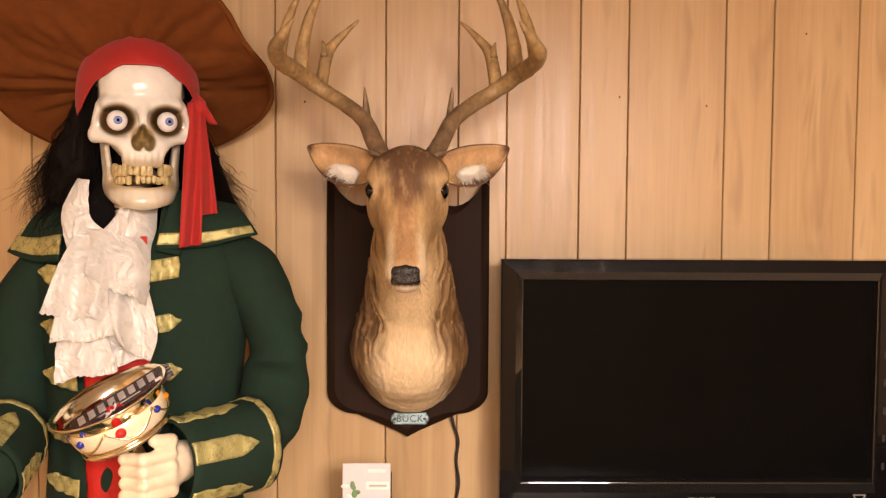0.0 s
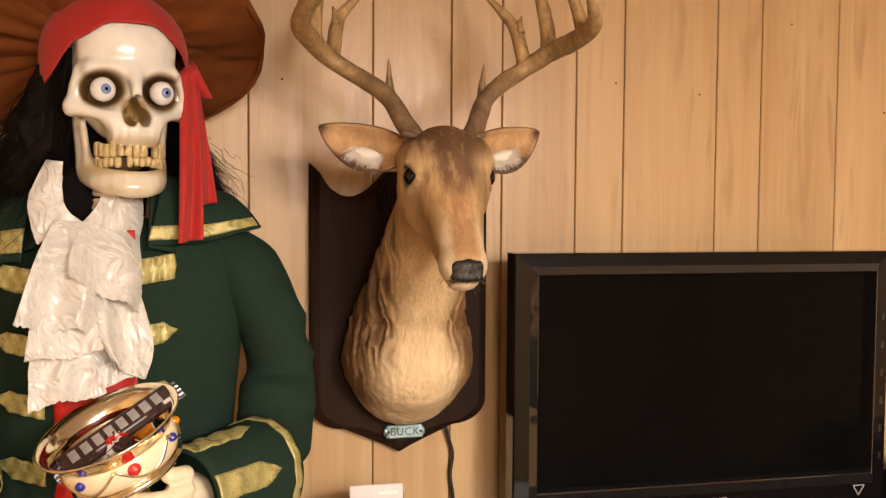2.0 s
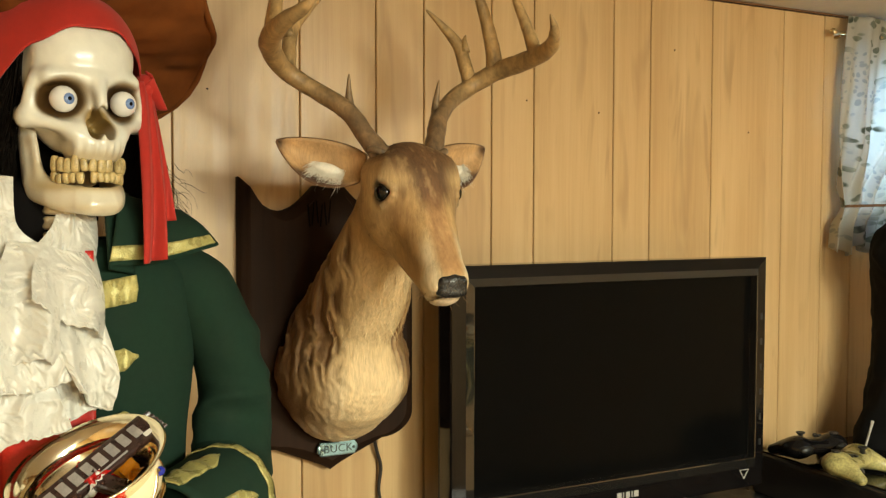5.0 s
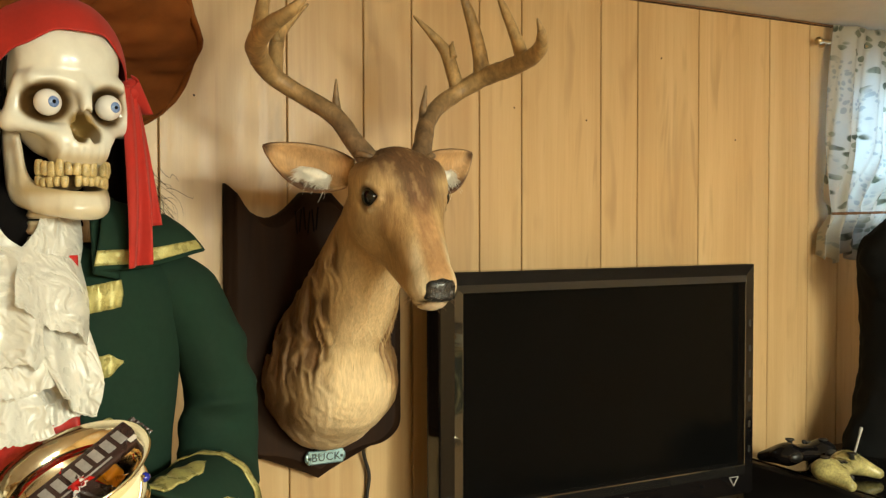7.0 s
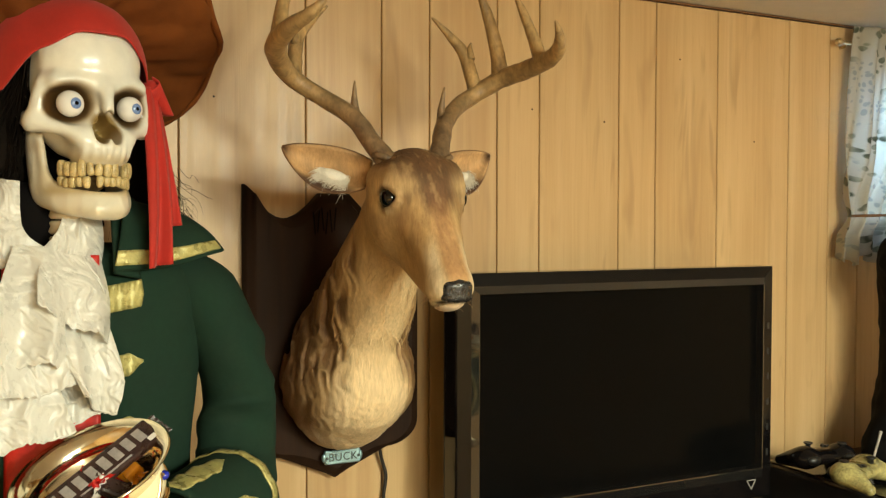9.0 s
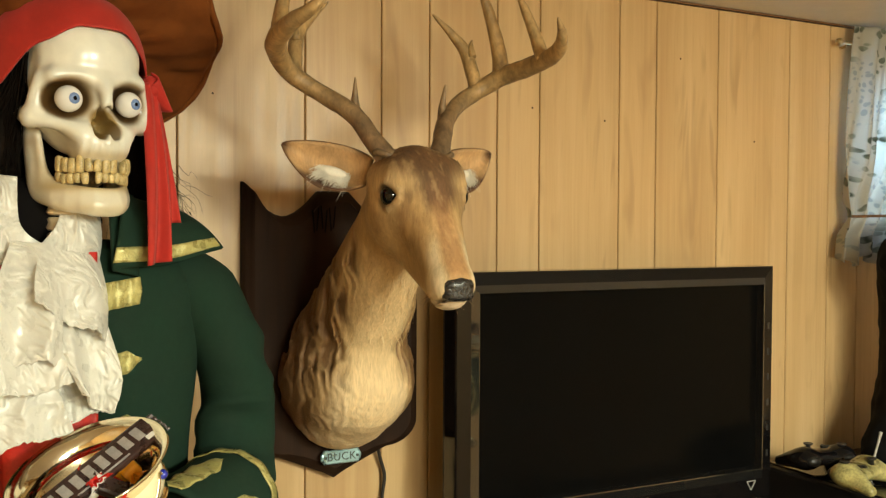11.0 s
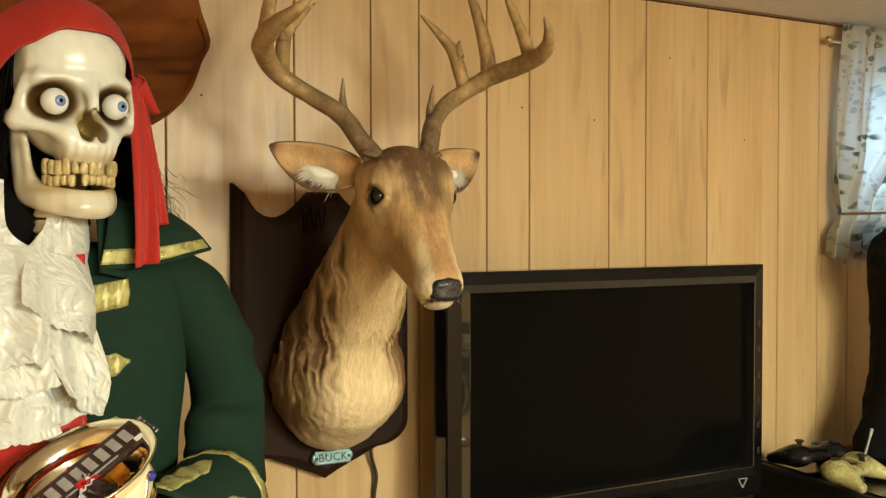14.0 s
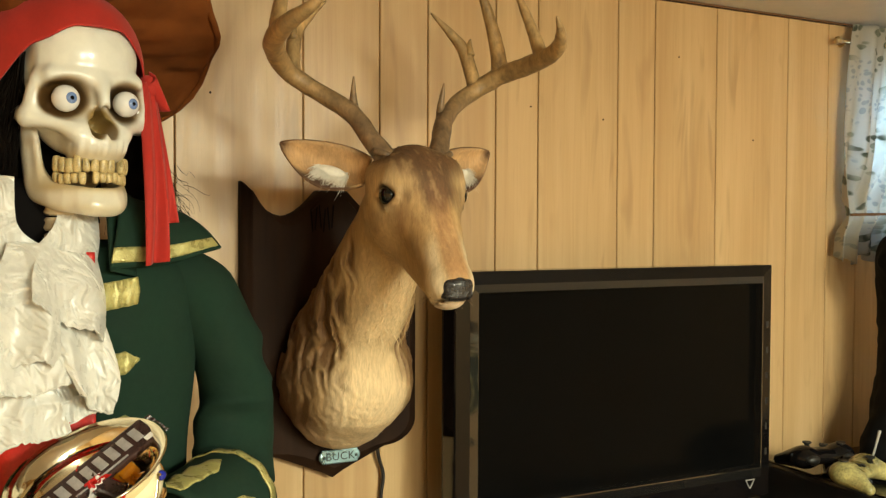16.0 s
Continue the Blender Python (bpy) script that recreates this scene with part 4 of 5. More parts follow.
    def brim(s, t):
        a = s * 2 * math.pi + math.pi / 2
        R = 0.205 * (1 + 0.045 * np.sin(a * 2 + 0.6) + 0.03 * np.sin(a * 5 + 1) + 0.012 * np.sin(a * 11))
        r = 0.035 + (R - 0.035) * t
        z = 0.012 * np.sin(a * 3 + 0.5) * t + 0.008 * np.sin(a * 7 + 2) * t * t + 0.012 * t * t
        z = z + 0.006 * vnoise(np.stack([np.cos(a) * 9, np.sin(a) * 9, r * 22], -1), 1.0, 7) + 0.0016 * np.sin(a * 23 + 3 * np.sin(a * 3)) * (1 - t) * smooth(np.cos(a * 1.5 + 1), 0.2, 0.9)
        P = np.stack([np.cos(a) * r, np.sin(a) * r, z, np.ones_like(r)], -1) @ np.array(T).T
        return P[..., 0], P[..., 1], P[..., 2]
    sheet(L, brim, 160, 22, 0.005, M_HAT)
    def edge(s):
        a = s * 2 * math.pi + math.pi / 2
        R = 0.205 * (1 + 0.045 * math.sin(a * 2 + 0.6) + 0.03 * math.sin(a * 5 + 1) + 0.012 * math.sin(a * 11))
        z = 0.012 * math.sin(a * 3 + 0.5) + 0.008 * math.sin(a * 7 + 2) + 0.012
        return T @ Vector((math.cos(a) * R, math.sin(a) * R, z))
    ring = [edge(i / 59.0) for i in range(60)]
    tube(L, ring, [0.0042] * 60, 8, M_HAT)
    lathe(L, [(0.085, 0.012), (0.084, 0.025), (0.078, 0.05), (0.062, 0.072), (0.035, 0.082), (0.0, 0.083)], 40, M_HAT, m=T)
    # hair: wavy locks from under the scarf down both sides of the face, frayed at the ends
    def lock(x0, x1, x2, y0, y2, zt, zb, wid, wave, n, r=0.00065):
        for i in range(n):
            a, b = rnd.gauss(0, 1) * wid, rnd.gauss(0, 1) * wid
            zz = zb + rnd.uniform(-0.03, 0.035)
            ph, fq, am = rnd.uniform(0, 6.3), rnd.uniform(9, 17), wave * rnd.uniform(0.5, 1.6)
            end = rnd.gauss(0, 1) * wave * 1.1
            pts = []
            for k in range(9):
                t = k / 8
                x = x0 * (1 - t) ** 2 + 2 * x1 * t * (1 - t) + x2 * t * t
                pts.append((x + a * (0.35 + 0.8 * t) + am * math.sin(ph + t * fq) * t + end * t ** 3, y0 + (y2 - y0) * t + b + am * math.cos(ph + t * fq) * t, zt + (zz - zt) * t))
            tube(L, pts, [r, r, r, r * 0.9, r * 0.8, r * 0.7, r * 0.5, r * 0.35, 0.0001], 3, M_HAIR)
    def mass(P):
        d = s_rod(P, (-0.060, 0.012, 1.885), (-0.085, 0.010, 1.80), 0.020, 0.026)
        d = join(d, s_rod(P, (-0.085, 0.012, 1.80), (-0.100, 0.030, 1.745), 0.026, 0.028), 0.02)
        d = join(d, s_rod(P, (0.060, 0.030, 1.885), (0.082, 0.030, 1.80), 0.018, 0.022), 0.02)
        d = join(d, s_rod(P, (0.082, 0.030, 1.80), (0.118, 0.030, 1.720), 0.022, 0.022), 0.02)
        d = join(d, s_ball(P, (-0.010, 0.060, 1.80), (0.085, 0.045, 0.12)), 0.02)
        W = P * np.array((1, 1, 0.22))
        return d + 0.005 * vnoise(W, 120, 2) + 0.004 * vnoise(W, 260, 3)
    V, F = nets(mass, (-0.16, -0.04, 1.66), (0.16, 0.12, 1.93), 0.0034)
    L.put(V, F, M_HAIR)
    lock(-0.058, -0.082, -0.118, 0.000, 0.020, 1.890, 1.735, 0.009, 0.009, 380)
    lock(-0.062, -0.092, -0.128, 0.025, 0.030, 1.895, 1.725, 0.012, 0.012, 360)
    lock(-0.060, -0.066, -0.078, -0.024, 0.002, 1.890, 1.725, 0.006, 0.004, 170)
    lock(0.060, 0.088, 0.118, 0.025, 0.025, 1.880, 1.705, 0.010, 0.010, 320)
    lock(0.062, 0.088, 0.120, 0.035, 0.015, 1.880, 1.695, 0.011, 0.013, 300)
    lock(0.058, 0.066, 0.075, -0.006, 0.000, 1.880, 1.73, 0.005, 0.003, 90)
    for sx in (-1, 1):
        for i in range(110):
            x = sx * rnd.uniform(0.085, 0.135)
            p0 = np.array((x, rnd.uniform(-0.02, 0.05), rnd.uniform(1.69, 1.80)))
            d = np.array((sx * rnd.uniform(0.004, 0.032), rnd.uniform(-0.015, 0.01), -rnd.uniform(0.005, 0.055)))
            q = np.array((rnd.uniform(-0.007, 0.007), 0, rnd.uniform(-0.007, 0.007)))
            tube(L, [p0, p0 + d * 0.4 + q, p0 + d * 0.75 - q, p0 + d], [0.0004, 0.0004, 0.0003, 0.0001], 3, M_HAIR)
    L.v = [(x - 0.004, y, z - 0.003) for x, y, z in L.v]
    # coat body, in the body's own frame
    head_lump, L = L, Lump()
    def coat(s, t):
        z = 1.690 - t * 1.60
        a = (s - 0.5) * 2 * math.pi
        w, b = torso(z)
        cap = np.sqrt(np.clip(1 - np.clip((z - 1.605) / 0.090, 0, 1) ** 2, 0.02, 1))
        w, b = w * (0.35 + 0.65 * cap), b * (0.55 + 0.45 * cap)
        P = np.stack([BX - np.sin(a) * w, 0.040 + np.cos(a) * b, z], -1)
        wr = 0.0055 * vnoise(P * np.array((1, 1, 0.3)), 22, 4) + 0.0018 * vnoise(P * np.array((1, 1, 0.3)), 55, 5)
        return P[..., 0] + wr, P[..., 1] + wr * 1.2, P[..., 2]
    sheet(L, coat, 110, 150, 0.003, M_GREEN)
    # sleeves with creases at the elbow
    def sleeve(pts, rad, seed):
        k = len(L.v)
        tube(L, pts, rad, 36, M_GREEN)
        q = np.array(L.v[k:])
        c = q.reshape(-1, 36, 3).mean(1).repeat(36, 0)
        nrm = (q - c) / (np.linalg.norm(q - c, axis=1)[:, None] + 1e-9)
        el = np.exp(-(np.linalg.norm(q - np.array(pts[3]), axis=1) / 0.08) ** 2)
        dirn = np.array((0.6, 0.6, 1.5))
        w = vnoise(q * dirn, 16, seed) * 0.004 - np.abs(vnoise((q + q[:, [2, 0, 1]] * 0.6) * dirn, 14, seed + 1)) * 0.018 * (0.16 + 1.3 * el) + 0.006 * el
        L.v[k:] = [tuple(p) for p in q + nrm * w[:, None]]
    sleeve([(0.092, 0.040, 1.664), (0.142, 0.043, 1.622), (0.171, 0.046, 1.560), (0.182, 0.042, 1.485), (0.179, 0.020, 1.418), (0.148, -0.040, 1.390), (0.096, -0.108, 1.386)], [0.030, 0.047, 0.046, 0.044, 0.049, 0.051, 0.046], 21)
    sleeve([(-0.100, 0.040, 1.664), (-0.150, 0.043, 1.632), (-0.192, 0.040, 1.575), (-0.205, 0.030, 1.470), (-0.205, 0.000, 1.405), (-0.190, -0.065, 1.380), (-0.172, -0.14, 1.36)], [0.026, 0.048, 0.052, 0.050, 0.050, 0.050, 0.046], 31)
    # cuffs: wide turned-back bands with a satin edge and pointed satin tabs
    def cuff(p0, p1, r0, r1, tabs):
        p0, p1 = np.array(p0), np.array(p1)
        ax = (p1 - p0) / np.linalg.norm(p1 - p0)
        sd = np.cross(ax, (0, 0, 1.0))
        sd /= np.linalg.norm(sd)
        up = np.cross(sd, ax)
        def at(a, tt, out):
            r = (r0 + (r1 - r0) * tt) * (1 + 0.03 * np.sin(a * 3 + 1)) + out
            return p0 + (p1 - p0) * tt[..., None] + (np.cos(a) * r)[..., None] * sd + (np.sin(a) * r)[..., None] * up
        sheet(L, lambda s, t: tuple(np.moveaxis(at(s * 2 * math.pi, t, 0.0), -1, 0)), 60, 10, 0.004, M_GREEN)
        sheet(L, lambda s, t: tuple(np.moveaxis(at(s * 2 * math.pi, 0.035 + 0.085 * t, 0.0032 + 0.0008 * np.sin(s * 90)), -1, 0)), 120, 4, 0.0015, M_GOLD)
        for ang in tabs:
            def tab(s, t, ang=ang):
                half = 0.235 * np.minimum(1, (1 - s) * 3.4 + 0.03)
                a = ang + (t - 0.5) * 2 * half + 0.08 * s
                return tuple(np.moveaxis(at(a, 1.0 - s * 0.72, 0.0034 + 0.0012 * np.sin(s * 23 + t * 2)), -1, 0))
            sheet(L, tab, 26, 9, 0.0015, M_GOLD)
    cuff((0.166, -0.020, 1.385), (0.084, -0.134, 1.384), 0.063, 0.058, (2.75, 3.85, 1.7, 5.2))
    cuff((-0.198, -0.035, 1.386), (-0.174, -0.15, 1.358), 0.061, 0.060, (3.2, 2.0, 4.6, 0.2))
    # cape collar, satin-edged
    for sg, ib, ob_, it, ot in ((1, (0.038, -0.052, 1.661), (0.163, 0.014, 1.681), (0.050, -0.012, 1.742), (0.122, 0.045, 1.722)),
                                (-1, (-0.100, -0.052, 1.643), (-0.206, 0.004, 1.652), (-0.085, -0.005, 1.783), (-0.150, 0.045, 1.735))):
        ib, ob_, it, ot = (np.array(q) for q in (ib, ob_, it, ot))
        def flap(s, t, o=0.0):
            S, T = s[..., None], t[..., None]
            P = it * (1 - S) * (1 - T) + ot * S * (1 - T) + ib * (1 - S) * T + ob_ * S * T
            bulge = 0.014 * np.sin(math.pi * np.clip(t, 0, 1)) * (0.5 + 0.5 * np.sin(math.pi * np.clip(s, 0, 1))) + 0.003 * np.sin(s * 8 + 1) * t + 0.004 * np.sin(s * 3.1) * t
            return P[..., 0] + sg * 0.3 * bulge, P[..., 1] - bulge - o, P[..., 2] + 0.35 * bulge - 0.006 * np.sin(s * math.pi) * t
        sheet(L, flap, 40, 24, 0.0045, M_GREEN)
        sheet(L, lambda s, t: flap(s * 0.99, 0.74 + 0.19 * t, 0.0036 + 0.0010 * np.sin(s * 30) * np.cos(t * 2.5)), 70, 6, 0.002, M_GOLD)
        if sg < 0:
            sheet(L, lambda s, t: flap(0.885 + 0.085 * t, s * 0.94, 0.0042 + 0.001 * np.sin(s * 30)), 40, 5, 0.002, M_GOLD)
        # front edge of the coat standing at the neck
        x0 = 0.036 if sg > 0 else 0.082
        sheet(L, lambda s, t: (sg * (x0 + 0.026 * s + 0.004 * t), -0.012 - 0.044 * t + 0.022 * s, 1.750 - 0.008 * s - 0.090 * t), 10, 16, 0.004, M_GREEN)
    # satin frog tabs down the front
    for i, z in enumerate((1.630, 1.554, 1.484, 1.405, 1.330)):
        for sg in (-1, 1):
            def tab(s, t):
                wd = (0.0125 if i else 0.0150) * np.minimum(1, (1 - s) * (3.0 if i or sg < 0 else 30) + 0.04)
                x = (0.022 + 0.047 * s) if sg > 0 else -(0.080 + 0.064 * s)
                zz = z + (t - 0.5) * 2 * wd + (0.008 * s if sg > 0 else -0.012 + 0.010 * s)
                y = front(x, zz, 0.0120) + 0.0020 * np.sin(s * 23 + i) * np.cos(t * 3)
                return x, y, zz
            sheet(L, tab, 26, 9, 0.002, M_GOLD)
    # red waistcoat in the opening, with a button
    sheet(L, lambda s, t: (-0.072 + 0.096 * s, front(0 * s, 1.62 - 0.4 * t, 0.007) + 0.03 * (s - 0.5) ** 2 + 0.002 * np.sin(t * 40 + s * 5) - 0.002 * np.sin(s * 14), 1.68 - 0.44 * t), 24, 60, 0.002, M_VEST)
    for z in (1.372, 1.30):
        orb(L, (-0.004, front(0.0, z, 0.013), z), (0.009, 0.004, 0.009), M_SILV)
    # legs of the figure, under the coat
    for sx in (-0.07, 0.07):
        tube(L, [(sx, 0.03, 0.08), (sx, 0.03, 0.5), (sx, 0.03, 0.9)], [0.05, 0.055, 0.07], 14, M_GREEN)
        orb(L, (sx, -0.02, 0.045), (0.05, 0.12, 0.045), M_DARK)
    body, L = L, head_lump
    k = len(L.v)
    L.v += [tuple(BODY @ Vector(p)) for p in body.v]
    L.f += [tuple(i + k for i in f) for f in body.f]
    L.m += body.m
    L.c += body.c
    # dark filler for the shade in the neck gap, shirt collar and satin jabot
    orb(L, (-0.045, 0.010, 1.705), (0.052, 0.036, 0.055), M_DARK)
    def spline(pts, t):
        K = np.array(pts, float)
        u = t * (len(K) - 1)
        i = np.clip(u.astype(int), 0, len(K) - 2)
        f = (u - i)[..., None]
        p0, p1, p2, p3 = K[np.maximum(i - 1, 0)], K[i], K[i + 1], K[np.minimum(i + 2, len(K) - 1)]
        return 0.5 * (2 * p1 + (p2 - p0) * f + (2 * p0 - 5 * p1 + 4 * p2 - p3) * f ** 2 + (3 * p1 - p0 - 3 * p2 + p3) * f ** 3)
    def satin(left, right, folds, amp, seed, dome=0.0, crisp=1.0):
        """Crinkled satin hung between two edge lines, with folds that open towards the hem."""
        def fn(s, t):
            P = spline(left, t) * (1 - s[..., None]) + spline(right, t) * s[..., None]
            wob = s * folds + seed + 0.9 * np.sin(t * 2.6 + s * 2 + seed)
            push = amp * (0.18 + 0.82 * t) * np.sin(wob) + dome * np.sin(math.pi * s)
            Q = P * np.array((1, 1, 0.6)) + 0.010 * np.stack([vnoise(P, 40, seed), vnoise(P, 40, seed + 1), vnoise(P, 40, seed + 2)], -1)
            cr = 0.0034 * (np.abs(vnoise(Q, 85, seed)) - 0.3) + 0.0020 * (np.abs(vnoise(Q[..., [2, 0, 1]] * 0.8 + Q, 150, seed + 1)) - 0.3)
            w = crisp * cr
            edge = 0.0035 * np.sin(wob) * t ** 3 + 0.0012 * np.sin(s * 60 + seed) * t ** 8
            return P[..., 0] + w * 0.5 + 0.3 * amp * np.cos(wob) * t, P[..., 1] - push + w * 1.15, P[..., 2] + w * 0.5 + edge
        sheet(L, fn, 150, 110, 0.0013, M_SATIN)
        rim = np.stack(fn(np.linspace(0, 1, 60), np.full(60, 0.992)), -1)
        tube(L, rim, [0.0011] * 60, 6, M_SATIN)
    satin([(-0.088, -0.018, 1.760), (-0.109, -0.024, 1.712), (-0.103, -0.036, 1.662)], [(-0.073, -0.032, 1.758), (-0.073, -0.040, 1.708), (-0.050, -0.050, 1.683)], 5, 0.003, 2, 0.006)
    satin([(-0.029, -0.040, 1.738), (-0.038, -0.046, 1.711), (-0.057, -0.048, 1.685)], [(0.017, -0.022, 1.735), (0.015, -0.034, 1.692), (0.005, -0.045, 1.658)], 5, 0.0025, 3, 0.014)
    satin([(-0.062, -0.062, 1.560), (-0.050, -0.074, 1.500)], [(0.000, -0.062, 1.560), (-0.001, -0.072, 1.511)], 4, 0.003, 5)
    satin([(-0.115, -0.064, 1.570), (-0.120, -0.084, 1.489)], [(-0.060, -0.074, 1.570), (-0.042, -0.088, 1.499)], 8, 0.005, 4)
    satin([(-0.110, -0.070, 1.610), (-0.127, -0.092, 1.541)], [(-0.056, -0.082, 1.610), (-0.045, -0.094, 1.548)], 9, 0.005, 6)
    satin([(-0.086, -0.048, 1.692), (-0.112, -0.072, 1.645), (-0.137, -0.088, 1.580)], [(-0.050, -0.058, 1.690), (-0.050, -0.088, 1.630), (-0.050, -0.098, 1.569)], 9, 0.010, 8)
    satin([(-0.050, -0.072, 1.630), (-0.053, -0.090, 1.578), (-0.041, -0.100, 1.538)], [(-0.004, -0.066, 1.630), (0.011, -0.082, 1.553), (-0.001, -0.086, 1.511)], 8, 0.011, 12)
    satin([(-0.058, -0.056, 1.688), (-0.074, -0.074, 1.660), (-0.083, -0.090, 1.632)], [(0.007, -0.046, 1.674), (0.005, -0.072, 1.634), (0.001, -0.084, 1.587)], 9, 0.008, 14, 0.008)
    # fist round the stem of the cup
    def fist(P):
        d = s_rod(P, (0.030, -0.150, 1.385), (0.012, -0.170, 1.375), 0.026, 0.024)
        for i, z in enumerate((1.405, 1.389, 1.373, 1.357)):
            k = [s_rod(P, (0.020, -0.183, z), (-0.014, -0.196, z - 0.002), 0.0092, 0.0085), s_rod(P, (-0.014, -0.196, z - 0.002), (-0.036, -0.176, z - 0.003), 0.0088, 0.0075), s_rod(P, (-0.036, -0.176, z - 0.003), (-0.030, -0.158, z - 0.003), 0.0075, 0.006)]
            for q in k:
                d = join(d, q, 0.0035)
        t = s_rod(P, (0.020, -0.176, 1.420), (0.000, -0.186, 1.424), 0.010, 0.008)
        d = join(d, t, 0.006)
        d = join(d, s_rod(P, (0.035, -0.150, 1.385), (0.075, -0.125, 1.388), 0.022, 0.020), 0.012)
        stem = s_rod(P, (-0.005, -0.160, 1.25), (-0.028, -0.156, 1.46), 0.0125, 0.0125)
        return cut(d, stem, 0.003) + 0.0008 * vnoise(P, 120, 9)
    V, F = nets(fist, (-0.055, -0.215, 1.330), (0.085, -0.095, 1.445), 0.0022)
    n = vnoise(V, 80, 4)[:, None]
    L.put(V, F, M_BONE, np.clip(np.array((0.78, 0.66, 0.46)) * (1 + 0.10 * n), 0, 0.85))
    ob = new("pirate_figure", L.mesh("pirate_figure", [BONE, TOOTH, EYEW, IRIS, DARK, REDC, HATB, HAIR, GREEN, GOLDC, SATIN, VEST, SILVER]))
    ob.matrix_basis = PIRATE
    return tagged(ob, "life-size skeleton pirate figure in a green gold-trimmed coat and brown hat", "pirate figure")


pirate()

# ---- cup with sweets ----
CUP = PIRATE @ pose(-0.053, -0.150, 1.476, 7, -24, 0)
cup = empty("goblet", CUP, "pale gold chalice with cream band and jewels held by the figure", "goblet")
part("bowl", lathe(Lump(), [(0.0, -0.052), (0.030, -0.050), (0.050, -0.040), (0.060, -0.022), (0.067, -0.008), (0.0765, 0.0005), (0.0782, 0.003), (0.0765, 0.0037), (0.068, -0.003), (0.0605, -0.014), (0.061, -0.030), (0.058, -0.046), (0.046, -0.058), (0.024, -0.066), (0.013, -0.074), (0.0105, -0.10), (0.012, -0.13), (0.018, -0.137), (0.012, -0.143), (0.011, -0.19), (0.020, -0.215), (0.048, -0.228), (0.050, -0.236), (0.0, -0.236)], 56), GOLDM, cup, smooth=True)
part("enamel_band", lathe(Lump(), [(0.0605, -0.016), (0.0625, -0.018), (0.0622, -0.036), (0.0590, -0.044), (0.0570, -0.046)], 56), CREAM, cup, "cream enamel band", smooth=True)


def swag(k):
    pts = []
    for i in range(9):
        s = i / 8
        a = (k + s) * math.pi / 3 + 0.2
        z = -0.020 - 0.020 * math.sin(math.pi * s)
        pts.append((0.0640 * math.cos(a), 0.0640 * math.sin(a), z))
    return tube(Lump(), pts, [0.0016] * 9, 6)


for k in range(6):
    part("swag", swag(k), GOLDM, cup, smooth=True)
for k, (deg, mat, r) in enumerate(((268, JEWR, 0.0072), (318, JEWB, 0.0055), (350, JEWA, 0.0055), (215, JEWB, 0.0055), (60, JEWR, 0.0072), (130, JEWA, 0.0055))):
    a = radians(deg)
    part("jewel", orb(Lump(), (0.063 * math.cos(a), 0.063 * math.sin(a), -0.027), (r, r, r * 0.9), nu=14, nv=9), mat, cup, smooth=True)
part("lower_ring", lathe(Lump(), [(0.057, -0.048), (0.0605, -0.050), (0.0605, -0.054), (0.055, -0.056)], 48), GOLDM, cup, smooth=True)

bar = empty("chocolate_bar", CUP @ pose(0.008, 0.004, -0.011, 16, -7, 0), "brown wrapped chocolate bar with silver lettering shapes in the cup", "chocolate bar")
wb = box(-0.066, 0.066, -0.017, 0.017, -0.004, 0.004, 0.0025)
part("wrapper", wb, WRAP, bar)
for sg in (-1, 1):
    part("crimped_end", sheet(Lump(), lambda s, t: (sg * (0.064 + 0.012 * s), -0.017 + 0.034 * t, 0.0015 * np.sin(t * 30)), 4, 24, 0.001), WRAP, bar)
for i in range(8):
    b = box(-0.0046, 0.0046, -0.0085, 0.0085, 0.0, 0.0012, 0.0004)
    bmesh.ops.bisect_plane(b, geom=b.verts[:] + b.edges[:] + b.faces[:], plane_co=(0, 0, 0.0006), plane_no=(0, 0, 1), clear_inner=True)
    part("silver_letter_shape", b, FOIL, bar, m=pose(-0.050 + i * 0.0142, 0.001, 0.0040))
part("small_print", box(-0.03, 0.03, -0.0135, -0.0115, 0.004, 0.0046), FOIL, bar)
part("label_spot", box(0.052, 0.061, -0.014, -0.008, 0.004, 0.0047, 0.0003), CARDW, bar)
rnd = random.Random(21)
for i in range(9):
    a, r = rnd.uniform(0, 6.28), rnd.uniform(0, 0.036)
    s = empty("wrapped_sweet", CUP @ pose(r * math.cos(a), r * math.sin(a), -0.030 + rnd.uniform(0, 0.012), rnd.uniform(-40, 40), rnd.uniform(-40, 40), rnd.uniform(0, 360)), "small wrapped sweet lying in the cup", "sweet", "sweets in the cup")
    m = (JEWR, WRAP, CARDW, JEWA)[i % 4]
    part("wrapper", box(-0.014, 0.014, -0.009, 0.009, -0.006, 0.006, 0.003), m, s)
    for sg in (-1, 1):
        part("twist", sheet(Lump(), lambda u, t: (sg * (0.013 + 0.009 * u), (t - 0.5) * 0.016 * (0.3 + u), 0.002 * np.sin(t * 18)), 4, 10, 0.0008), m, s)

# ---- television ----
tv = empty("television", pose(0.401, 1.450, 1.20, 0, 0, -0.6), "black flat television, switched off, standing on the cabinet", "television")
TW, TH0, TH1 = 0.313, 0.030, 0.440          # half width, bottom and top over the cabinet


def tv_member(steps):
    """Four mitred members of the picture frame through a profile of (inset x, inset z, depth, factor below)."""
    L = Lump()
    vs = [p for ix, iz, y, low in steps for p in ((-TW + ix, y, TH0 + iz * low), (TW - ix, y, TH0 + iz * low), (TW - ix, y, TH1 - iz), (-TW + ix, y, TH1 - iz))]
    fs = [(k * 4 + i, k * 4 + (i + 1) % 4, (k + 1) * 4 + (i + 1) % 4, (k + 1) * 4 + i) for k in range(len(steps) - 1) for i in range(4)]
    return L.put(vs, fs)


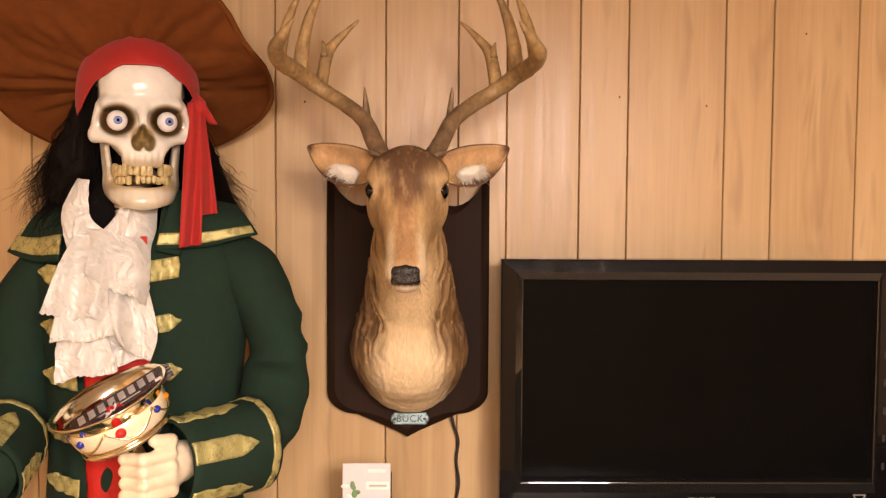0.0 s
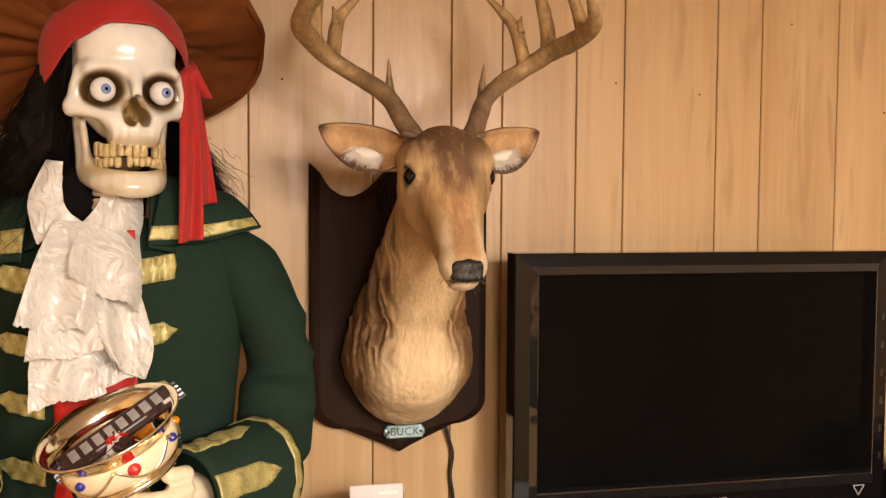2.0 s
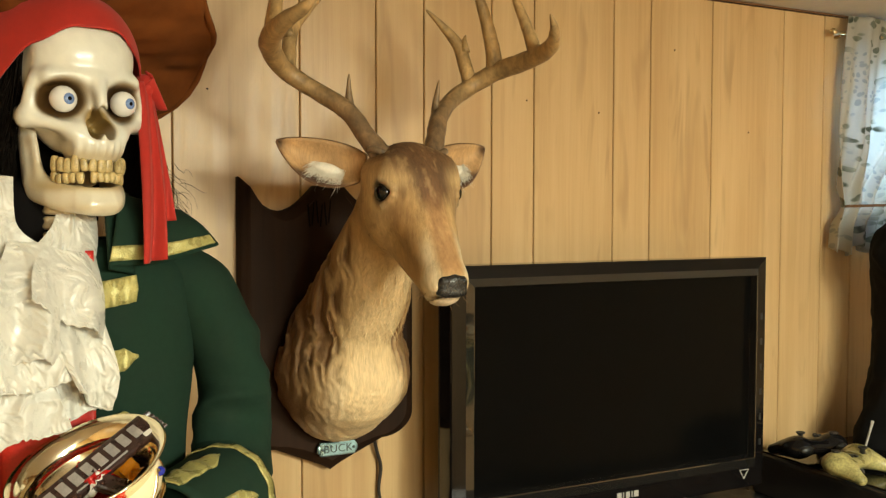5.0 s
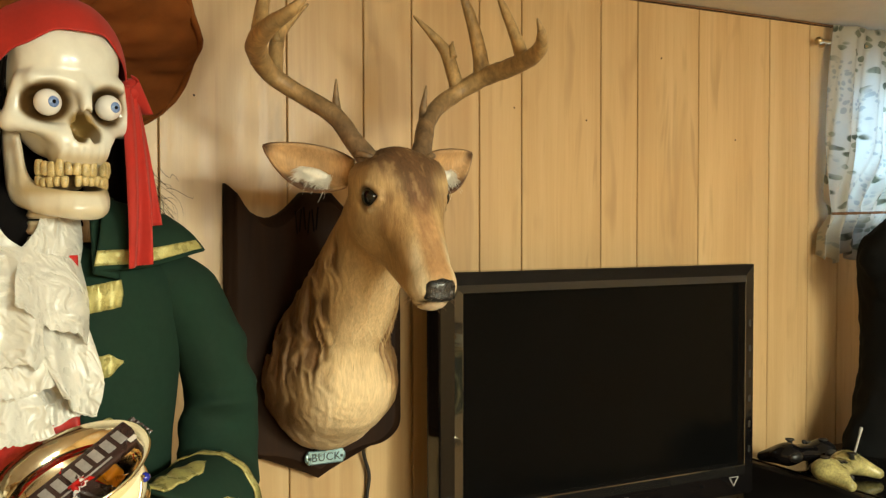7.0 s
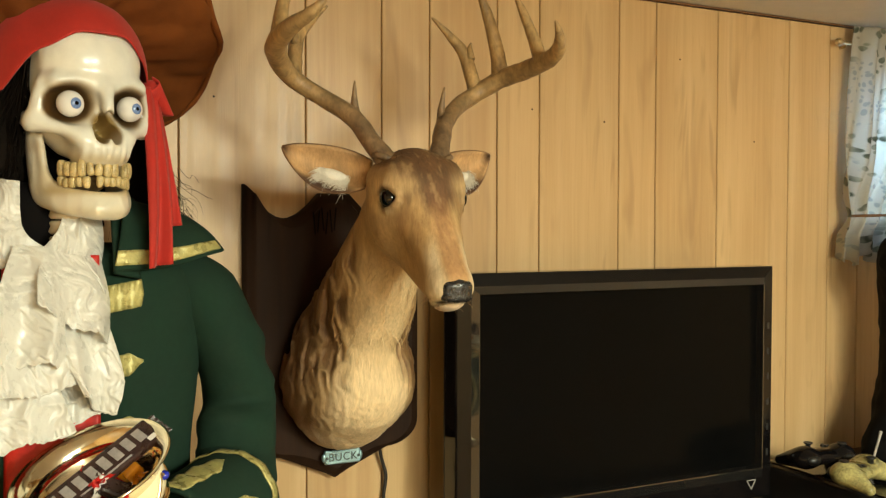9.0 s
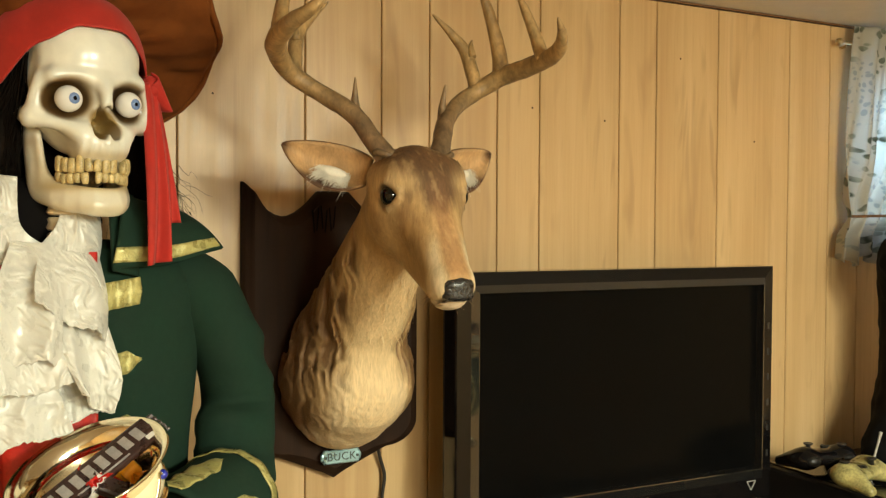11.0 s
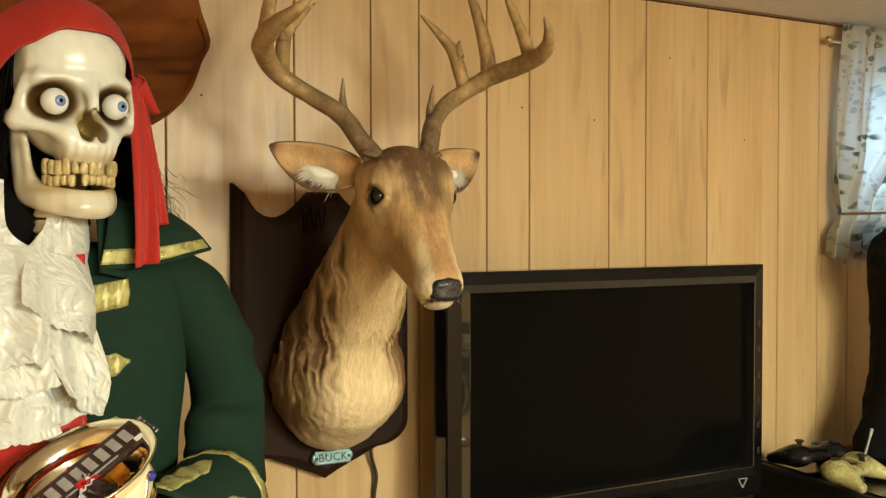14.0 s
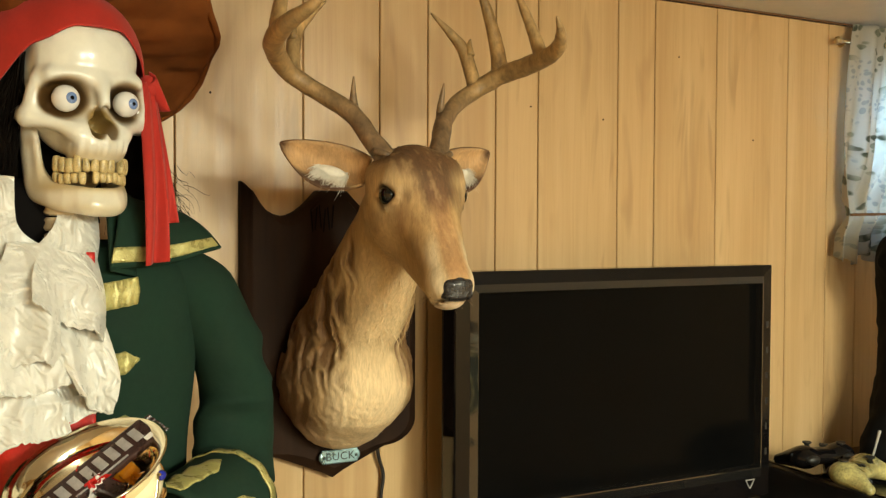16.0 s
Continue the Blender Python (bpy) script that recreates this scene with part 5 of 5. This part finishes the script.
part("frame", tv_member([(0, 0, 0.045, 1), (0, 0, 0.009, 1), (0.002, 0.002, 0.0065, 1), (0.0235, 0.0195, 0.003, 1.9)]), BLACKG, tv, "gloss black frame")
part("inner_rim", tv_member([(0.0234, 0.0194, 0.0031, 1.9), (0.0325, 0.0305, -0.006, 1.8), (0.0335, 0.0315, -0.0055, 1.8), (0.0345, 0.0325, 0.012, 1.8)]), RIM, tv, "polished black rim sloping round the screen")
part("screen", box(-TW + 0.033, TW - 0.033, 0.010, 0.014, TH0 + 0.055, TH1 - 0.031), SCREEN, tv, "dark switched-off screen")
part("back_shell", box(-TW + 0.01, TW - 0.01, 0.044, 0.085, TH0 + 0.01, TH1 - 0.01, 0.015), BLACKM, tv)
part("neck", box(-0.05, 0.05, 0.03, 0.07, 0.008, TH0 + 0.02, 0.004), BLACKM, tv)
part("foot", box(-0.17, 0.17, -0.08, 0.11, 0.0, 0.012, 0.005), BLACKG, tv)
for i, (x, w) in enumerate(((0.004, 0.009), (0.0125, 0.002), (0.021, 0.008), (0.0295, 0.002), (0.038, 0.009))):
    part("logo_mark", box(x - w / 2, x + w / 2, -0.0004, 0.002, 0.0, 0.010), GREY, tv, m=pose(-0.010, 0.0030, 0.049))
tri = bmesh.new()
for (ax, az), (bx, bz) in zip(((-0.010, 0.016), (0.010, 0.016), (0.0, 0.0)), ((0.010, 0.016), (0.0, 0.0), (-0.010, 0.016))):
    l = math.hypot(bx - ax, bz - az)
    px, pz = -(bz - az) / l * 0.0007, (bx - ax) / l * 0.0007
    q = [tri.verts.new((x, y, z)) for y in (-0.0004, 0.001) for x, z in ((ax + px, az + pz), (bx + px, bz + pz), (bx - px, bz - pz), (ax - px, az - pz))]
    for f in ((0, 1, 2, 3), (7, 6, 5, 4), (0, 4, 5, 1), (1, 5, 6, 2), (2, 6, 7, 3), (3, 7, 4, 0)):
        tri.faces.new([q[i] for i in f])
part("corner_mark", tri, GREY, tv, "grey triangle outline", m=pose(0.264, 0.0030, 0.048))
for i in range(6):
    part("side_button", box(-0.003, 0.003, -0.0008, 0.002, -0.006, 0.006, 0.001), BLACKM, tv, m=pose(TW - 0.012, 0.0050, TH0 + 0.08 + i * 0.045))

# ---- cabinet and what stands on it ----
cab = empty("media_cabinet", pose(0.62, 1.35, 0), "long black laminate cabinet under the television", "cabinet")
part("top", box(-0.80, 0.80, -0.22, 0.235, 1.175, 1.20, 0.003), CAB, cab)
part("body", box(-0.78, 0.78, -0.20, 0.235, 0.06, 1.174), CAB, cab)
part("plinth", box(-0.76, 0.76, -0.17, 0.22, 0.0, 0.06), CAB, cab)
for i in range(3):
    d = part("door", box(-0.76 + i * 0.51, -0.265 + i * 0.51, -0.219, -0.2005, 0.09, 1.15, 0.003), CAB, cab)
    part("handle", box(-0.33 + i * 0.51, -0.32 + i * 0.51, -0.235, -0.219, 0.6, 0.72, 0.002), SILVER, d)

con = empty("game_console", pose(0.86, 1.36, 1.20), "black box-shaped game console on the cabinet", "console")
part("body", box(-0.125, 0.24, -0.16, 0.14, 0.0, 0.077, 0.006), BLACKM, con)
part("front_strip", box(-0.12, 0.235, -0.162, -0.159, 0.057, 0.061), GREY, con)
part("top_plate", box(-0.115, 0.23, -0.15, 0.13, 0.076, 0.080, 0.002), BLACKG, con)


def pad(name, m, shell, label):
    """Game controller: two-horned shell with sticks, cross, buttons and triggers."""
    g = empty(name, m @ Matrix.Diagonal((0.82, 0.82, 0.82, 1)), label, "controller", "game controllers")
    def shape(P):
        Q = P.copy()
        Q[..., 0] = np.abs(P[..., 0])
        d = s_ball(Q, (0.0, 0.0, 0.030), (0.062, 0.034, 0.017))
        d = join(d, s_rod(Q, (0.046, 0.002, 0.030), (0.066, -0.052, 0.014), 0.023, 0.011), 0.018)
        d = join(d, s_ball(Q, (0.047, 0.006, 0.031), (0.026, 0.026, 0.020)), 0.010)
        return np.maximum(d, -(P[..., 2] - 0.001))
    L = Lump()
    V, F = nets(shape, (-0.09, -0.075, -0.004), (0.09, 0.05, 0.06), 0.0028)
    L.put(V, F)
    part("shell", L, shell, g, smooth=True)
    for x, y in ((-0.046, 0.008), (0.022, -0.016)):
        st = lathe(Lump(), [(0.0, 0.0), (0.006, 0.0), (0.005, 0.008), (0.0095, 0.011), (0.0095, 0.0135), (0.007, 0.0125), (0.0, 0.0122)], 18)
        part("thumbstick", st, BLACKM, g, smooth=True, m=pose(x, y, 0.044))
    cr = bmesh.new()
    box(-0.010, 0.010, -0.0035, 0.0035, 0, 0.004, 0.001, cr)
    box(-0.0035, 0.0035, -0.010, 0.010, 0.0005, 0.0042, 0.001, cr)
    part("direction_cross", cr, BLACKM, g, m=pose(-0.022, -0.016, 0.045))
    for i in range(4):
        a = i * math.pi / 2
        part("button", orb(Lump(), (0, 0, 0), (0.0045, 0.0045, 0.003), nu=12, nv=6), BLACKG, g, smooth=True, m=pose(0.047 + 0.010 * math.cos(a), 0.008 + 0.010 * math.sin(a), 0.050))
    for sg in (-1, 1):
        part("trigger", orb(Lump(), (0, 0, 0), (0.017, 0.010, 0.011)), BLACKM, g, smooth=True, m=pose(sg * 0.045, 0.030, 0.030))
    return g


pad("game_controller", pose(0.785, 1.405, 1.280, 0, 0, 172), BLACKG, "gloss black game controller lying on the console")
pad("game_controller", pose(0.762, 1.310, 1.280, 0, 0, 16), CAMO, "tan camouflage game controller lying on the console")
cabl = tube(Lump(), [(0.835, 1.35, 1.284), (0.852, 1.355, 1.297), (0.872, 1.36, 1.327), (0.886, 1.365, 1.346)], [0.0020, 0.0020, 0.0020, 0.0030], 8)
tagged(part("cable_end", cabl, GREY, None, smooth=True), "grey cable end sticking up beside the controllers", "cable")

# ---- power cord ----
cord = tube(Lump(), [(0.012, 1.580, 1.372), (0.018, 1.583, 1.345), (0.0265, 1.585, 1.315), (0.023, 1.586, 1.280), (0.028, 1.586, 1.24), (0.02, 1.585, 1.201)], [0.0028] * 6, 8)
tagged(part("power_cord", cord, CORD, None, smooth=True), "thin black power cord hanging under the deer plaque", "cord")

# ---- carded toy package ----
card = empty("card_package", pose(-0.121, 1.400, 1.20, -6, 0, 0), "pale grey printed card package leaning on the cabinet top", "package")
part("card", box(-0.037, 0.037, 0, 0.003, 0.0, 0.128, 0.0014), CARDM, card)
part("backing", box(-0.030, 0.0385, 0.0035, 0.010, 0.0, 0.114, 0.001), BLACKM, card)
part("hang_hole", box(0.002, 0.030, -0.0008, 0.0, 0.114, 0.119), CARDW, card)
part("printed_band", box(-0.001, 0.035, -0.0008, 0.0, 0.088, 0.100), CARDW, card)
part("printed_line", box(0.004, 0.031, -0.0014, -0.0009, 0.0925, 0.0955), GREY, card)
rnd = random.Random(9)
for i in range(9):
    part("printed_patch", orb(Lump(), (-0.022 + rnd.uniform(-0.011, 0.014), -0.0006, 0.095 - i * 0.004 + rnd.uniform(-0.006, 0.01)), (rnd.uniform(0.003, 0.008), 0.0009, rnd.uniform(0.003, 0.007)), nu=9, nv=6), (CARDG, CARDW, CARDG)[i % 3], card)

# ---- curtain ----
rod = empty("curtain_rod", pose(1.017, 1.572, 2.083), "thin brass curtain rod with a small knob", "curtain rod")
part("rod", tube(Lump(), [(0, 0, 0), (0.45, 0, 0), (0.9, 0, 0)], [0.004] * 3, 10), BRASS, rod, smooth=True)
part("knob", lathe(Lump(), [(0.0, -0.016), (0.006, -0.014), (0.008, -0.008), (0.005, -0.001), (0.0045, 0.004), (0.0, 0.006)], 16, m=pose(0, 0, 0, 0, 90, 0)), BRASS, rod, smooth=True)
part("bracket", tube(Lump(), [(0.02, 0.0, 0), (0.02, 0.012, -0.006), (0.02, 0.022, -0.006)], [0.003] * 3, 8), BRASS, rod, smooth=True)


def curtain_cloth(s, t):
    # s along the rod, t downwards; gathered at the tie, flaring under it
    z = 2.118 - t * 0.480
    tie = np.exp(-(((t - 0.80) / 0.05) ** 2))
    x0 = 1.043 - 0.034 * t + 0.012 * tie - 0.012 * smooth(t, 0.83, 0.9)
    w = 0.62 - 0.30 * smooth(t, 0.5, 0.82)
    x = x0 + s * w
    fold = 0.012 * np.sin(s * 46 + 1.2 * np.sin(t * 5)) + 0.006 * np.sin(s * 103 + 2 + t * 3)
    y = 1.562 + fold * (0.45 + 0.8 * t) * (1 - 0.5 * tie)
    z = z + 0.012 * np.sin(s * 30) * smooth(t, 0.9, 1.0) + 0.022 * s * smooth(t, 0.7, 1.0)
    return x, y, z


cu = empty("curtain", pose(0, 0, 0), "off-white curtain printed with grey-green leaves and flowers", "curtain")
part("cloth", sheet(Lump(), curtain_cloth, 150, 60, 0.0012), CURTAIN, cu, smooth=True)
def hem(s, t):
    x, y, z = curtain_cloth(s, 0.800 + 0.012 * t)
    return x, y - 0.003, z
part("tie_seam", sheet(Lump(), hem, 150, 3, 0.001), GROOVE, cu, smooth=True)

# ---- black bag beside the window ----
def bag_shape(P):
    d = s_ball(P, (1.085, 1.42, 1.645), (0.12, 0.07, 0.085))
    d = join(d, s_rod(P, (1.11, 1.42, 1.60), (1.115, 1.42, 1.40), 0.105, 0.11), 0.03)
    d = join(d, s_ball(P, (1.10, 1.42, 1.28), (0.17, 0.09, 0.13)), 0.05)
    d = d + 0.008 * vnoise(P * np.array((1, 1, 0.5)), 18, 7) + 0.003 * vnoise(P, 50, 8)
    return np.maximum(d, 1.203 - P[..., 2])
bag = empty("black_bag", pose(0, 0, 0), "slumped black canvas bag standing beside the window", "bag")
L = Lump()
L.put(*nets(bag_shape, (0.88, 1.26, 1.19), (1.36, 1.56, 1.82), 0.008))
part("body", L, BAG, bag, smooth=True)
part("piping", tube(Lump(), [(1.05, 1.355, 1.705), (1.01, 1.365, 1.66), (1.01, 1.36, 1.58), (1.03, 1.345, 1.50)], [0.003] * 4, 8), BLACKG, bag, smooth=True)

# ---- planks of the panelled wall ----
SEAMS = [-1.70, -1.53, -1.32, -1.11, -0.985, -0.902, -0.70, -0.506, -0.4, -0.288, -0.100, 0.024, 0.107, 0.232, 0.315, 0.482, 0.565, 0.712, 0.897, 1.010, 1.098, 1.30, 1.50, 1.70, 1.852, 2.0, 2.2, 2.36, 2.5]
for a, b in zip(SEAMS, SEAMS[1:]):
    spans = [(0.004, ZC - 0.007)]
    if a >= WX0 - 0.01 and b <= WX1 + 0.01:
        spans = [(0.004, WZ0), (WZ1, ZC - 0.007)]
    for z0, z1 in spans:
        bm = bmesh.new()
        g, y0, y1 = 0.0011, YW, YW + 0.0058
        prof = [(a + g * 0.3, y1), (a + g, y0 + 0.0012), (a + g + 0.0010, y0), (b - g - 0.0010, y0), (b - g, y0 + 0.0012), (b - g * 0.3, y1)]
        lo = [bm.verts.new((x, y, z0)) for x, y in prof]
        hi = [bm.verts.new((x, y, z1)) for x, y in prof]
        for i in range(len(prof) - 1):
            bm.faces.new((lo[i], lo[i + 1], hi[i + 1], hi[i]))
        bm.faces.new(lo)
        bm.faces.new(hi)
        part("plank", bm, PANEL, north)
for x, z in ((0.450, 1.896), (0.806, 1.875), (-0.238, 1.898), (0.30, 1.91), (0.62, 2.02)):
    part("nail", orb(Lump(), (x, YW, z), (0.0016, 0.0012, 0.0016), nu=8, nv=6), DARK, north, smooth=True)
